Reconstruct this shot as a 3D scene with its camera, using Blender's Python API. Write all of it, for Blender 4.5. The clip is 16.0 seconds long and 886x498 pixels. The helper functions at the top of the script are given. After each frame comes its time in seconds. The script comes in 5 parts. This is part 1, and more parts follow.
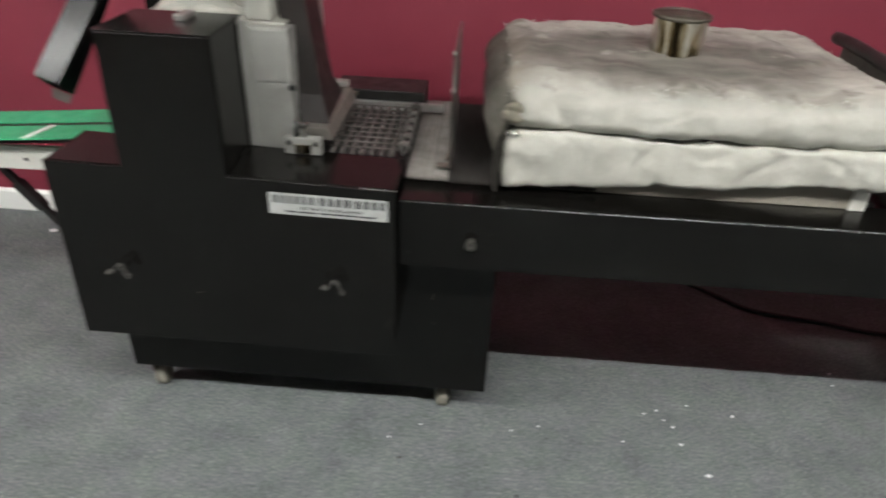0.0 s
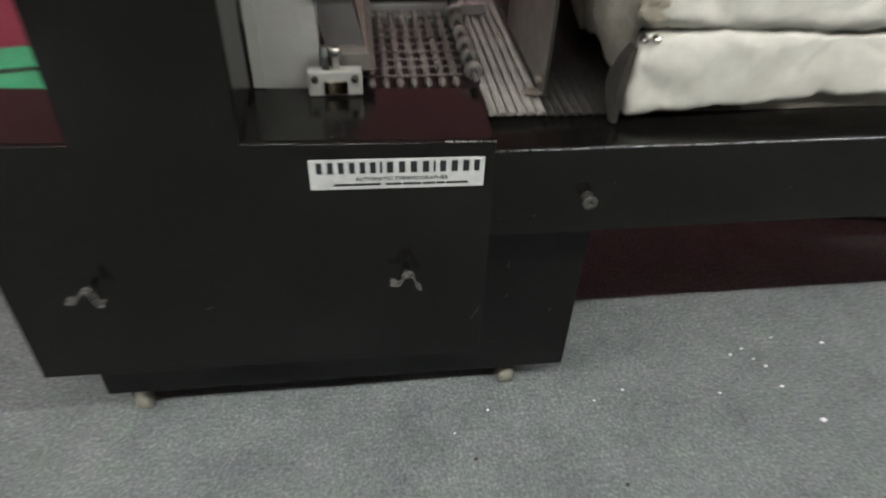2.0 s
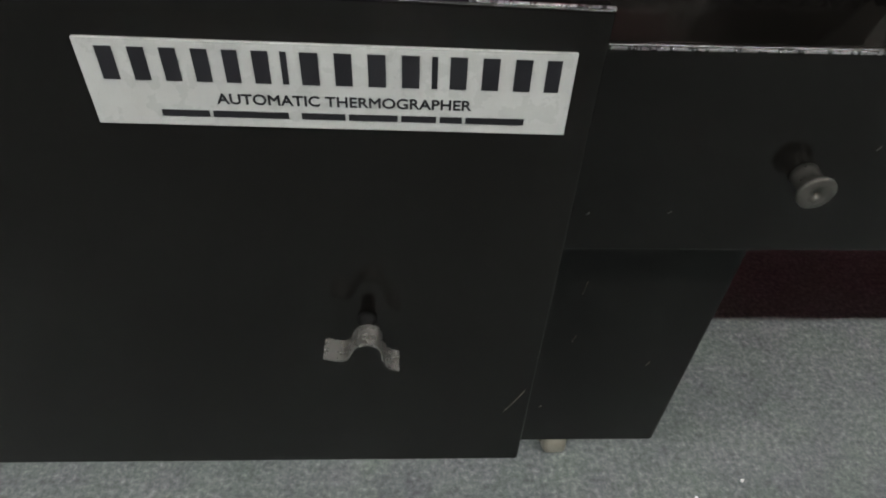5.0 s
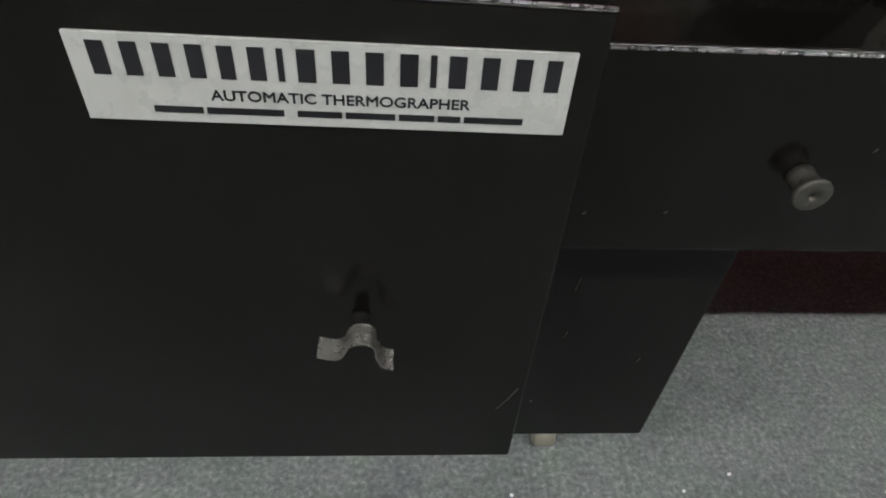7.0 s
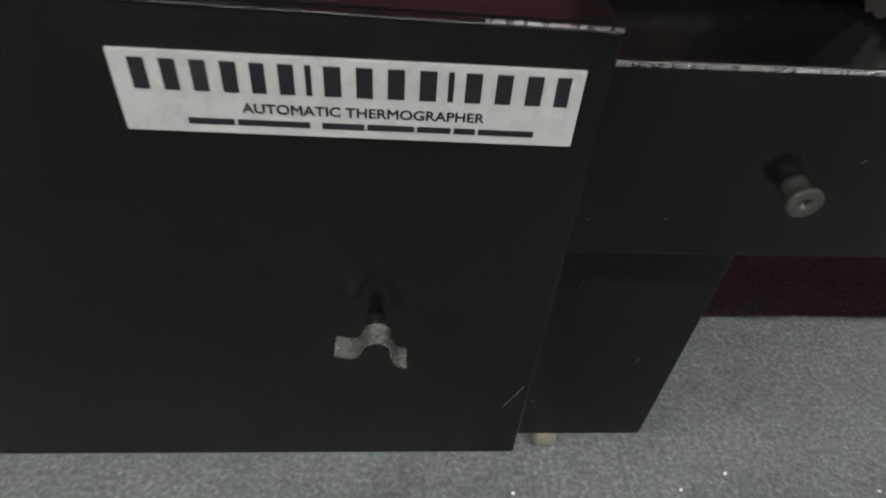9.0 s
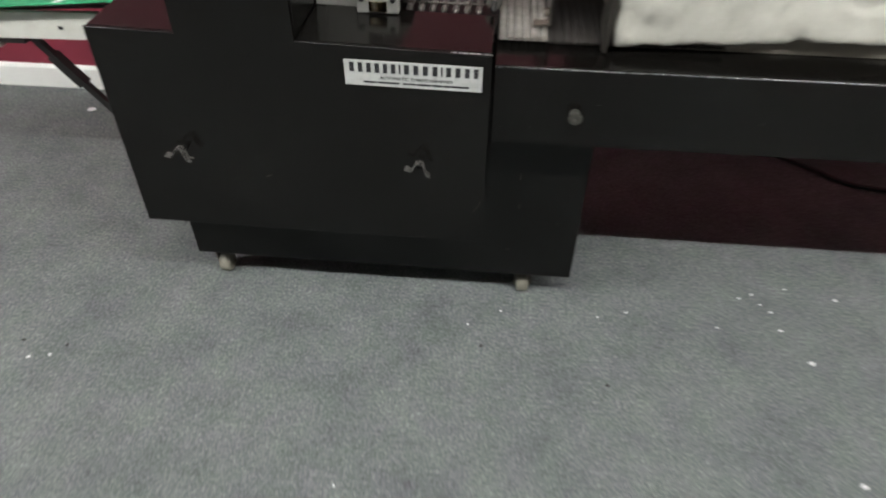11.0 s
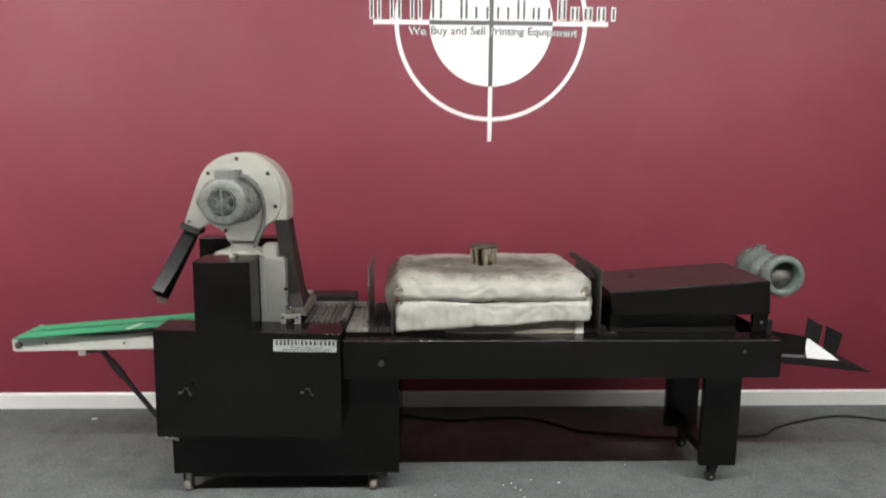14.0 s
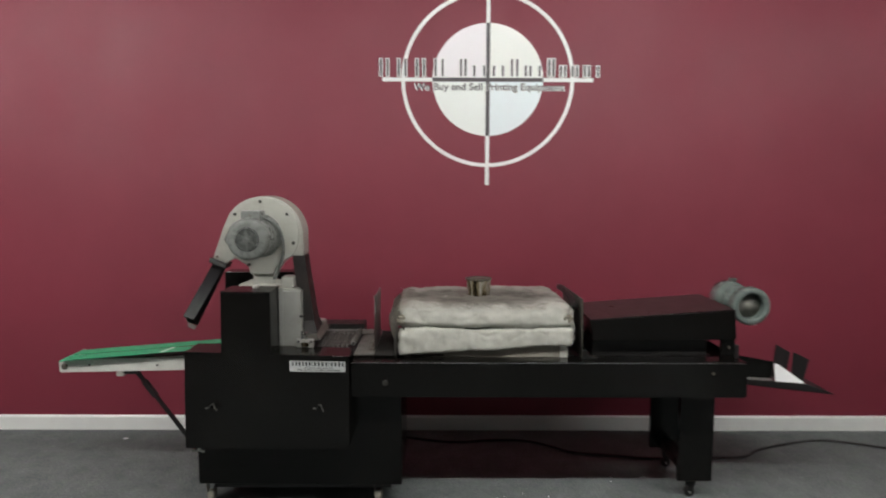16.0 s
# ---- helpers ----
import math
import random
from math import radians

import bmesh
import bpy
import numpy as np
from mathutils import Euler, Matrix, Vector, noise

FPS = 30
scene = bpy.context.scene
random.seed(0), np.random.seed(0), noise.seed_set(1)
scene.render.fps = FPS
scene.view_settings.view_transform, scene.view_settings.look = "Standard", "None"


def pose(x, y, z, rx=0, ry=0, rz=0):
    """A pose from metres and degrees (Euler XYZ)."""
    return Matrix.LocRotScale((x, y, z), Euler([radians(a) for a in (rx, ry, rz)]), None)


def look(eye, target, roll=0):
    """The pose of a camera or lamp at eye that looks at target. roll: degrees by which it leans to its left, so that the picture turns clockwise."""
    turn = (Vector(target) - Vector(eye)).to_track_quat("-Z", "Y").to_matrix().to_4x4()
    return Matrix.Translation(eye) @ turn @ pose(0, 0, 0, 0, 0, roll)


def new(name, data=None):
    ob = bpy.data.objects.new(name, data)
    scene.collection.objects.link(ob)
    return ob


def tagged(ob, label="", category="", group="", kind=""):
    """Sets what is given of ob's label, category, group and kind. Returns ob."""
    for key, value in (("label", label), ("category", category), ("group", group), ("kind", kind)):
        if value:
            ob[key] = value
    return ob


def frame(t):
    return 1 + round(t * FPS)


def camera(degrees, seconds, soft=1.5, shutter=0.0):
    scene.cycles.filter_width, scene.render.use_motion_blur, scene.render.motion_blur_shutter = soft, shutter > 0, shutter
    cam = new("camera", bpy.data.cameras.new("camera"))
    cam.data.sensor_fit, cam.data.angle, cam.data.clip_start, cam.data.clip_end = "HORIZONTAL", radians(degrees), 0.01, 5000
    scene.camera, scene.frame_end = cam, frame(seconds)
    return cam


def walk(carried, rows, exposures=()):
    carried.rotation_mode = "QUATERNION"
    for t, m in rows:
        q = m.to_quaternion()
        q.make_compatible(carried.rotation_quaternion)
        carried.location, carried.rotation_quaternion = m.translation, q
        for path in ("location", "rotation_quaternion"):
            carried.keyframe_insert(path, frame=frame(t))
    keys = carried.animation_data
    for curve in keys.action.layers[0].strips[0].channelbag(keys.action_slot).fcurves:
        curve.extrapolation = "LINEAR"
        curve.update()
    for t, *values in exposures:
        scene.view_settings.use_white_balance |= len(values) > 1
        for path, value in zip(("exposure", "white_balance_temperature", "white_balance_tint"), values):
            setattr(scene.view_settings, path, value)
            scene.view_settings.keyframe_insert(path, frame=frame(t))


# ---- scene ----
cam = camera(67.4, 16.0, soft=1.9, shutter=0.8)
PATH = [
    (0, (0.24, 0.183, 1.497), (0.165, 1.882, 0.445), 2.7),
    (0.5, (-0.014, 0.127, 1.476), (-0.049, 1.846, 0.455), 2.6),
    (0.8, (-0.119, 0.151, 1.459), (-0.115, 1.811, 0.347), 3.1),
    (1, (-0.189, 0.167, 1.448), (-0.13, 1.811, 0.312), 3.5),
    (1.2, (-0.214, 0.221, 1.43), (-0.119, 1.858, 0.289), 3.6),
    (1.5, (-0.251, 0.302, 1.402), (-0.016, 1.906, 0.23), 3.8),
    (1.8, (-0.178, 0.498, 1.373), (0.062, 2.064, 0.154), 2.9),
    (2, (-0.13, 0.628, 1.353), (0.088, 2.141, 0.063), 2.3),
    (2.2, (-0.116, 0.744, 1.294), (0.089, 2.217, -0.042), 2.5),
    (2.5, (-0.095, 0.918, 1.205), (0.129, 2.345, -0.178), 2.8),
    (2.8, (-0.07, 1.028, 1.099), (0.193, 2.421, -0.311), 3.6),
    (3, (-0.054, 1.102, 1.028), (0.21, 2.485, -0.392), 4.2),
    (3.5, (-0.032, 1.174, 0.98), (0.147, 2.573, -0.439), 2.7),
    (4, (-0.042, 1.163, 0.979), (0.083, 2.576, -0.432), 2.3),
    (6.3, (-0.034, 1.156, 0.983), (0.083, 2.559, -0.437), 4.2),
    (6.5, (-0.038, 1.165, 0.981), (0.096, 2.554, -0.452), 4.6),
    (7, (-0.044, 1.165, 0.982), (0.097, 2.555, -0.449), 4.8),
    (7.5, (-0.049, 1.164, 0.981), (0.093, 2.554, -0.45), 5.0),
    (8, (-0.054, 1.164, 0.978), (0.096, 2.554, -0.452), 5.3),
    (8.5, (-0.055, 1.165, 0.979), (0.101, 2.553, -0.452), 5.5),
    (8.7, (-0.058, 1.166, 0.98), (0.108, 2.557, -0.448), 5.7),
    (10.8, (0.054, 0.446, 1.378), (-0.076, 1.886, -0.003), -0.1),
    (11, (0.083, 0.318, 1.407), (-0.046, 1.783, 0.052), 0.4),
    (11.5, (0.145, -0.043, 1.485), (0.059, 1.597, 0.344), 1.8),
    (12, (0.252, -0.349, 1.549), (0.161, 1.422, 0.625), 1.3),
    (12.5, (0.337, -0.652, 1.582), (0.25, 1.194, 0.817), 1.2),
    (13, (0.341, -0.917, 1.611), (0.3225, 0.999, 1.0385), 1.3),
    (13.5, (0.366, -1.161, 1.632), (0.435, 0.7865, 1.1845), 1.0),
    (14, (0.429, -1.291, 1.654), (0.488, 0.682, 1.334), 0.4),
    (14.5, (0.535, -1.426, 1.653), (0.442, 0.554, 1.391), 0.3),
    (15, (0.581, -1.526, 1.68), (0.479, 0.46, 1.464), 0.4),
    (15.5, (0.566, -1.588, 1.672), (0.479, 0.402, 1.489), 0.4),
    (16, (0.511, -1.671, 1.672), (0.521, 0.319, 1.472), 0.2),
]
walk(cam, [(t, look(eye, target, roll)) for t, eye, target, roll in PATH],
     [(0, 0.05), (2.0, 0.07), (3.0, -0.12), (4.0, -0.19), (8.7, -0.19), (10.8, 0.04), (11.5, 0.12), (12.5, 0.25), (13.5, 0.18), (14.5, -0.13), (15.0, -0.31), (16.0, -0.53)])

# ---------------------------------------------------------------- world and lamps
world = bpy.data.worlds.new("room_dark")
world.use_nodes = True
world.node_tree.nodes["Background"].inputs[0].default_value = (0.5, 0.52, 0.55, 1)
world.node_tree.nodes["Background"].inputs[1].default_value = 0.02
scene.world = world

LAMP_Y, LAMP_Z, LAMP_GLOW = -0.14, 3.02, 166.0


# ---------------------------------------------------------------- materials
def mat(name, base, rough=0.5, metal=0.0, vary=0.12, scale=9.0, fine=160.0, bump=0.15, bump_dist=0.002,
        stain=None, stain_amount=0.0, stain_scale=5.0, rough_vary=0.12, spec=0.5, coat=0.0):
    """Principled surface with broad and fine variation, optional stains and fine relief."""
    m = bpy.data.materials.new(name)
    m.use_nodes = True
    nt = m.node_tree
    nd, ln = nt.nodes, nt.links
    b = nd["Principled BSDF"]
    co = nd.new("ShaderNodeTexCoord").outputs["Object"]

    def tex(s, detail=4.0, r=0.6):
        n = nd.new("ShaderNodeTexNoise")
        n.inputs["Scale"].default_value, n.inputs["Detail"].default_value, n.inputs["Roughness"].default_value = s, detail, r
        ln.new(co, n.inputs["Vector"])
        return n.outputs["Fac"]

    def remap(src, a0, a1, b0, b1):
        n = nd.new("ShaderNodeMapRange")
        ln.new(src, n.inputs[0])
        for k, v in enumerate((a0, a1, b0, b1)):
            n.inputs[k + 1].default_value = v
        return n.outputs[0]

    def mix(fac, a, c, kind="MIX"):
        n = nd.new("ShaderNodeMix")
        n.data_type, n.blend_type = "RGBA", kind
        for sock, v in ((n.inputs[0], fac), (n.inputs[6], a), (n.inputs[7], c)):
            if isinstance(v, (int, float)):
                sock.default_value = v
            elif isinstance(v, tuple):
                sock.default_value = (*v, 1)
            else:
                ln.new(v, sock)
        return n.outputs[2]

    big, small = tex(scale), tex(fine, 3.0)
    hi = tuple(min(1, c * (1 + vary)) for c in base)
    lo_ = tuple(c * (1 - vary) for c in base)
    col = mix(remap(big, 0.3, 0.7, 0, 1), lo_, hi)
    col = mix(remap(small, 0.3, 0.7, 0, vary * 0.8), col, tuple(c * 0.6 for c in base))
    if stain:
        col = mix(remap(tex(stain_scale, 6.0, 0.7), 0.5, 0.72, 0, stain_amount), col, stain)
    ln.new(col, b.inputs["Base Color"])
    ln.new(remap(tex(scale * 2.3), 0.3, 0.7, max(0.02, rough - rough_vary), min(1, rough + rough_vary)), b.inputs["Roughness"])
    b.inputs["Metallic"].default_value = metal
    b.inputs["Specular IOR Level"].default_value = spec
    b.inputs["Coat Weight"].default_value = coat
    if bump:
        bp = nd.new("ShaderNodeBump")
        bp.inputs["Strength"].default_value, bp.inputs["Distance"].default_value = bump, bump_dist
        ln.new(small, bp.inputs["Height"])
        ln.new(bp.outputs["Normal"], b.inputs["Normal"])
    return m


RED = mat("burgundy_wall_paint", (0.213, 0.0255, 0.0455), 0.55, vary=0.06, scale=0.9, fine=220, bump=0.12, bump_dist=0.001, rough_vary=0.06)
CEIL = mat("low_bounce_ceiling", (0.15, 0.147, 0.142), 0.9, vary=0.05, scale=2)
BACKWALL = mat("low_bounce_wall", (0.125, 0.122, 0.118), 0.7, vary=0.05, scale=1.5)
TRIM = mat("white_trim_paint", (0.94, 0.94, 0.91), 0.38, vary=0.02, scale=6, stain=(0.6, 0.59, 0.55), stain_amount=0.12)
BLACK = mat("black_enamel", (0.0050, 0.0045, 0.0040), 0.19, vary=0.2, scale=4, fine=300, bump=0.03, bump_dist=0.0004,
            stain=(0.0056, 0.0054, 0.0051), stain_amount=0.5, stain_scale=7, rough_vary=0.04, spec=0.3)
SATIN = mat("black_gloss_enamel", (0.006, 0.006, 0.0063), 0.21, vary=0.2, scale=12, rough_vary=0.02, bump=0.0, spec=0.26)
LATCH = mat("worn_dark_latch_steel", (0.27, 0.262, 0.245), 0.28, metal=0.75, vary=0.15, scale=60, stain=(0.12, 0.11, 0.10), stain_amount=0.4, stain_scale=70)
KNOBSTEEL = mat("dull_knob_steel", (0.12, 0.116, 0.105), 0.36, metal=0.7, vary=0.15, scale=60, stain=(0.09, 0.085, 0.075), stain_amount=0.5, stain_scale=70)
# for thin rods added along edges: their highlight line together with worn enamel
EDGEGLINT = mat("worn_edge_glint_steel", (0.58, 0.58, 0.60), 0.30, metal=1.0, vary=0.3, scale=90, fine=700, bump=0.9, bump_dist=0.002, stain=(0.05, 0.05, 0.05), stain_amount=0.9, stain_scale=120)
BEAD = mat("bright_roller_steel", (0.215, 0.205, 0.19), 0.36, metal=0.6, vary=0.2, scale=40, stain=(0.12, 0.11, 0.1), stain_amount=0.6, stain_scale=30)
DUSTSHEEN = mat("dust_and_sheen_enamel", (0.016, 0.015, 0.0145), 0.30, vary=0.1, scale=6, stain=(0.021, 0.020, 0.019), stain_amount=0.4, stain_scale=9, rough_vary=0.03, bump=0.0, spec=0.5)
BLACKMATT = mat("black_dusty_metal", (0.010, 0.0095, 0.0092), 0.42, vary=0.25, scale=7, stain=(0.022, 0.02, 0.018), stain_amount=0.5)
CREAM = mat("cream_painted_metal", (0.42, 0.42, 0.375), 0.40, vary=0.07, scale=12, stain=(0.27, 0.24, 0.19), stain_amount=0.45, stain_scale=11)
GREYPAINT = mat("grey_motor_paint", (0.192, 0.201, 0.189), 0.30, vary=0.1, scale=15, stain=(0.12, 0.12, 0.11), stain_amount=0.4)
GREENGREY = mat("grey_green_pipe_paint", (0.135, 0.165, 0.152), 0.22, vary=0.12, scale=14, stain=(0.13, 0.15, 0.14), stain_amount=0.5)
STEEL = mat("brushed_steel", (0.55, 0.54, 0.52), 0.38, metal=0.85, vary=0.12, scale=7, stain=(0.3, 0.28, 0.25), stain_amount=0.5)
GREYSTEEL = mat("grey_steel_plate", (0.35, 0.35, 0.325), 0.42, metal=0.25, vary=0.1, scale=8, stain=(0.27, 0.26, 0.23), stain_amount=0.6)
LITTHROAT = mat("lit_pipe_inside", (0.24, 0.232, 0.205), 0.6, vary=0.2, scale=18)
CHROME = mat("polished_steel", (0.7, 0.69, 0.66), 0.16, metal=1.0, vary=0.1, scale=20)


def can_material():
    """Bright tin with dark and bright reflection streaks painted down it and a turned grain."""
    m = bpy.data.materials.new("reflection_streaked_tin")
    m.use_nodes = True
    nd, ln = m.node_tree.nodes, m.node_tree.links
    b = nd["Principled BSDF"]
    mp = nd.new("ShaderNodeMapping")
    mp.inputs["Scale"].default_value = (1.0, 1.0, 0.16)
    ln.new(nd.new("ShaderNodeTexCoord").outputs["Object"], mp.inputs["Vector"])
    n = nd.new("ShaderNodeTexNoise")
    n.inputs["Scale"].default_value, n.inputs["Detail"].default_value = 34.0, 4.0
    ln.new(mp.outputs[0], n.inputs["Vector"])
    r = nd.new("ShaderNodeValToRGB")
    for k, (p, c) in enumerate(((0.38, (0.035, 0.027, 0.016)), (0.45, (0.20, 0.15, 0.075)), (0.50, (0.64, 0.56, 0.38)), (0.56, (0.95, 0.93, 0.86)))):
        e = r.color_ramp.elements[k] if k < 2 else r.color_ramp.elements.new(p)
        e.position, e.color = p, (*c, 1)
    ln.new(n.outputs["Fac"], r.inputs[0])
    ln.new(r.outputs[0], b.inputs["Base Color"])
    b.inputs["Metallic"].default_value, b.inputs["Roughness"].default_value, b.inputs["Anisotropic"].default_value = 1.0, 0.26, 0.6
    turned = nd.new("ShaderNodeTangent")
    turned.direction_type, turned.axis = "RADIAL", "Z"
    ln.new(turned.outputs[0], b.inputs["Tangent"])
    b.inputs["Anisotropic Rotation"].default_value = 0.25
    return m


BRASS = can_material()
CANRIM = mat("dark_can_rim", (0.10, 0.09, 0.07), 0.45, metal=0.5, vary=0.25, scale=40)
DULL = mat("dull_brown_metal", (0.16, 0.14, 0.115), 0.5, metal=0.4, vary=0.2, scale=40)
PANMETAL = mat("heat_stained_pan_metal", (0.37, 0.345, 0.29), 0.45, metal=0.1, vary=0.15, scale=10)
SHADEWIRE = mat("shaded_belt_wire", (0.032, 0.028, 0.025), 0.5, metal=0.4, vary=0.2, scale=20)
SHADEDBOX = mat("shaded_outlet_box", (0.20, 0.185, 0.15), 0.5, vary=0.15, scale=30)
FOIL = mat("dark_folded_foil", (0.13, 0.121, 0.107), 0.42, metal=0.4, vary=0.25, scale=30)
SCUFF = mat("rubbed_enamel", (0.075, 0.073, 0.07), 0.5, vary=0.3, scale=90)
STUD = mat("matt_black_stud", (0.006, 0.006, 0.006), 0.8, vary=0.2, scale=60, spec=0.08)
PLATE = mat("dull_plate_metal", (0.155, 0.143, 0.13), 0.45, metal=0.4, vary=0.15, scale=9)
DUCTBLACK = mat("dusty_brown_black_paint", (0.017, 0.0135, 0.0125), 0.55, vary=0.2, scale=9, stain=(0.034, 0.027, 0.024), stain_amount=0.6, stain_scale=7)
SHADELINING = mat("dark_tunnel_lining", (0.020, 0.018, 0.016), 0.6, metal=0.2, vary=0.3, scale=11)
NOZZLE = mat("powder_stained_steel", (0.17, 0.158, 0.14), 0.5, metal=0.3, vary=0.2, scale=14)
KNOTCLOTH = mat("oily_lacing_cloth", (0.22, 0.20, 0.155), 0.65, vary=0.3, scale=60, fine=200, bump=0.5, bump_dist=0.003, stain=(0.30, 0.28, 0.22), stain_amount=0.6, stain_scale=55)
DUSTCLOTH = mat("soot_stained_cloth", (0.235, 0.218, 0.183), 0.7, vary=0.35, scale=16, fine=90, bump=0.6, bump_dist=0.005, stain=(0.40, 0.385, 0.335), stain_amount=0.75, stain_scale=13)
RAILPAINT = mat("pale_rail_paint", (0.66, 0.66, 0.61), 0.4, vary=0.06, scale=12, stain=(0.4, 0.38, 0.33), stain_amount=0.35, stain_scale=14)
WIRE = mat("bright_belt_wire", (0.27, 0.255, 0.235), 0.45, metal=0.5, vary=0.2, scale=30, stain=(0.2, 0.18, 0.16), stain_amount=0.6, stain_scale=22)
GREEN = mat("green_rubber_belt", (0.05, 0.44, 0.215), 0.45, vary=0.12, scale=12, stain=(0.03, 0.2, 0.1), stain_amount=0.5)
RUBBER = mat("dark_rubber", (0.02, 0.018, 0.018), 0.6, vary=0.2)
CABLEGREY = mat("dusty_cable_rubber", (0.028, 0.026, 0.025), 0.6, vary=0.2)
CASTER = mat("worn_caster_wheel", (0.25, 0.237, 0.195), 0.5, vary=0.2, scale=40)
STICKER = mat("sticker_vinyl", (0.485, 0.50, 0.487), 0.3, vary=0.04, scale=30, stain=(0.42, 0.43, 0.41), stain_amount=0.5, stain_scale=25)
INK = mat("dark_print_ink", (0.011, 0.011, 0.014), 0.4, vary=0.1)
PAPER = mat("white_paper", (0.92, 0.92, 0.93), 0.6, vary=0.02)
VINYL = mat("white_wall_vinyl", (0.90, 0.90, 0.89), 0.4, vary=0.02)
VINYLGREY = mat("dark_grey_wall_vinyl", (0.075, 0.065, 0.07), 0.42, vary=0.06)
SOCKET = mat("yellowed_socket_plastic", (0.66, 0.62, 0.38), 0.4, vary=0.05)
PLASTIC = mat("ivory_outlet_plastic", (0.58, 0.56, 0.46), 0.4, vary=0.05)
CORD = mat("red_painted_cord", (0.105, 0.015, 0.024), 0.5, vary=0.1)


def carpet_material():
    m = bpy.data.materials.new("grey_carpet")
    m.use_nodes = True
    nd, ln = m.node_tree.nodes, m.node_tree.links
    b = nd["Principled BSDF"]
    co = nd.new("ShaderNodeTexCoord").outputs["Object"]

    def tex(s, d=3.0, r=0.6):
        n = nd.new("ShaderNodeTexNoise")
        n.inputs["Scale"].default_value, n.inputs["Detail"].default_value, n.inputs["Roughness"].default_value = s, d, r
        ln.new(co, n.inputs["Vector"])
        return n.outputs["Fac"]

    def ramp(src, stops):
        n = nd.new("ShaderNodeValToRGB")
        ln.new(src, n.inputs[0])
        for k, (p, c) in enumerate(stops):
            e = n.color_ramp.elements[k] if k < 2 else n.color_ramp.elements.new(p)
            e.position, e.color = p, (*c, 1)
        return n.outputs[0]

    def mix(f, a, c, kind="MIX"):
        n = nd.new("ShaderNodeMix")
        n.data_type, n.blend_type, n.inputs[0].default_value = "RGBA", kind, f
        ln.new(a, n.inputs[6])
        ln.new(c, n.inputs[7])
        return n.outputs[2]

    fibre = ramp(tex(120, 2.0, 0.62), [(0.32, (0.122, 0.133, 0.134)), (0.5, (0.170, 0.184, 0.182)), (0.62, (0.211, 0.226, 0.222)), (0.74, (0.30, 0.313, 0.303))])
    tuft = ramp(tex(48, 4.0, 0.75), [(0.30, (0.83, 0.83, 0.85)), (0.70, (1.17, 1.17, 1.15))])
    wear = ramp(tex(5.5, 6.0, 0.68), [(0.30, (0.78, 0.785, 0.80)), (0.5, (1.0, 1.0, 1.0)), (0.70, (1.19, 1.19, 1.17))])
    hue = ramp(tex(13.0, 5.0, 0.65), [(0.36, (0.97, 1.025, 0.97)), (0.64, (1.015, 0.985, 1.035))])
    lane = nd.new("ShaderNodeTexNoise")
    lane.inputs["Scale"].default_value, lane.inputs["Detail"].default_value = 5.0, 4.0
    mp = nd.new("ShaderNodeMapping")
    mp.inputs["Scale"].default_value, mp.inputs["Rotation"].default_value = (3.2, 0.6, 1.0), (0, 0, 0.5)
    ln.new(co, mp.inputs["Vector"])
    ln.new(mp.outputs[0], lane.inputs["Vector"])
    brushed = ramp(lane.outputs["Fac"], [(0.32, (0.97, 0.97, 0.975)), (0.68, (1.03, 1.03, 1.025))])
    col = mix(1.0, mix(1.0, mix(1.0, mix(1.0, fibre, tuft, "MULTIPLY"), wear, "MULTIPLY"), hue, "MULTIPLY"), brushed, "MULTIPLY")
    ln.new(col, b.inputs["Base Color"])
    b.inputs["Roughness"].default_value = 0.95
    b.inputs["Specular IOR Level"].default_value = 0.15
    bp = nd.new("ShaderNodeBump")
    bp.inputs["Strength"].default_value, bp.inputs["Distance"].default_value = 0.28, 0.0025
    ln.new(tex(190, 3.0, 0.7), bp.inputs["Height"])
    ln.new(bp.outputs["Normal"], b.inputs["Normal"])
    return m


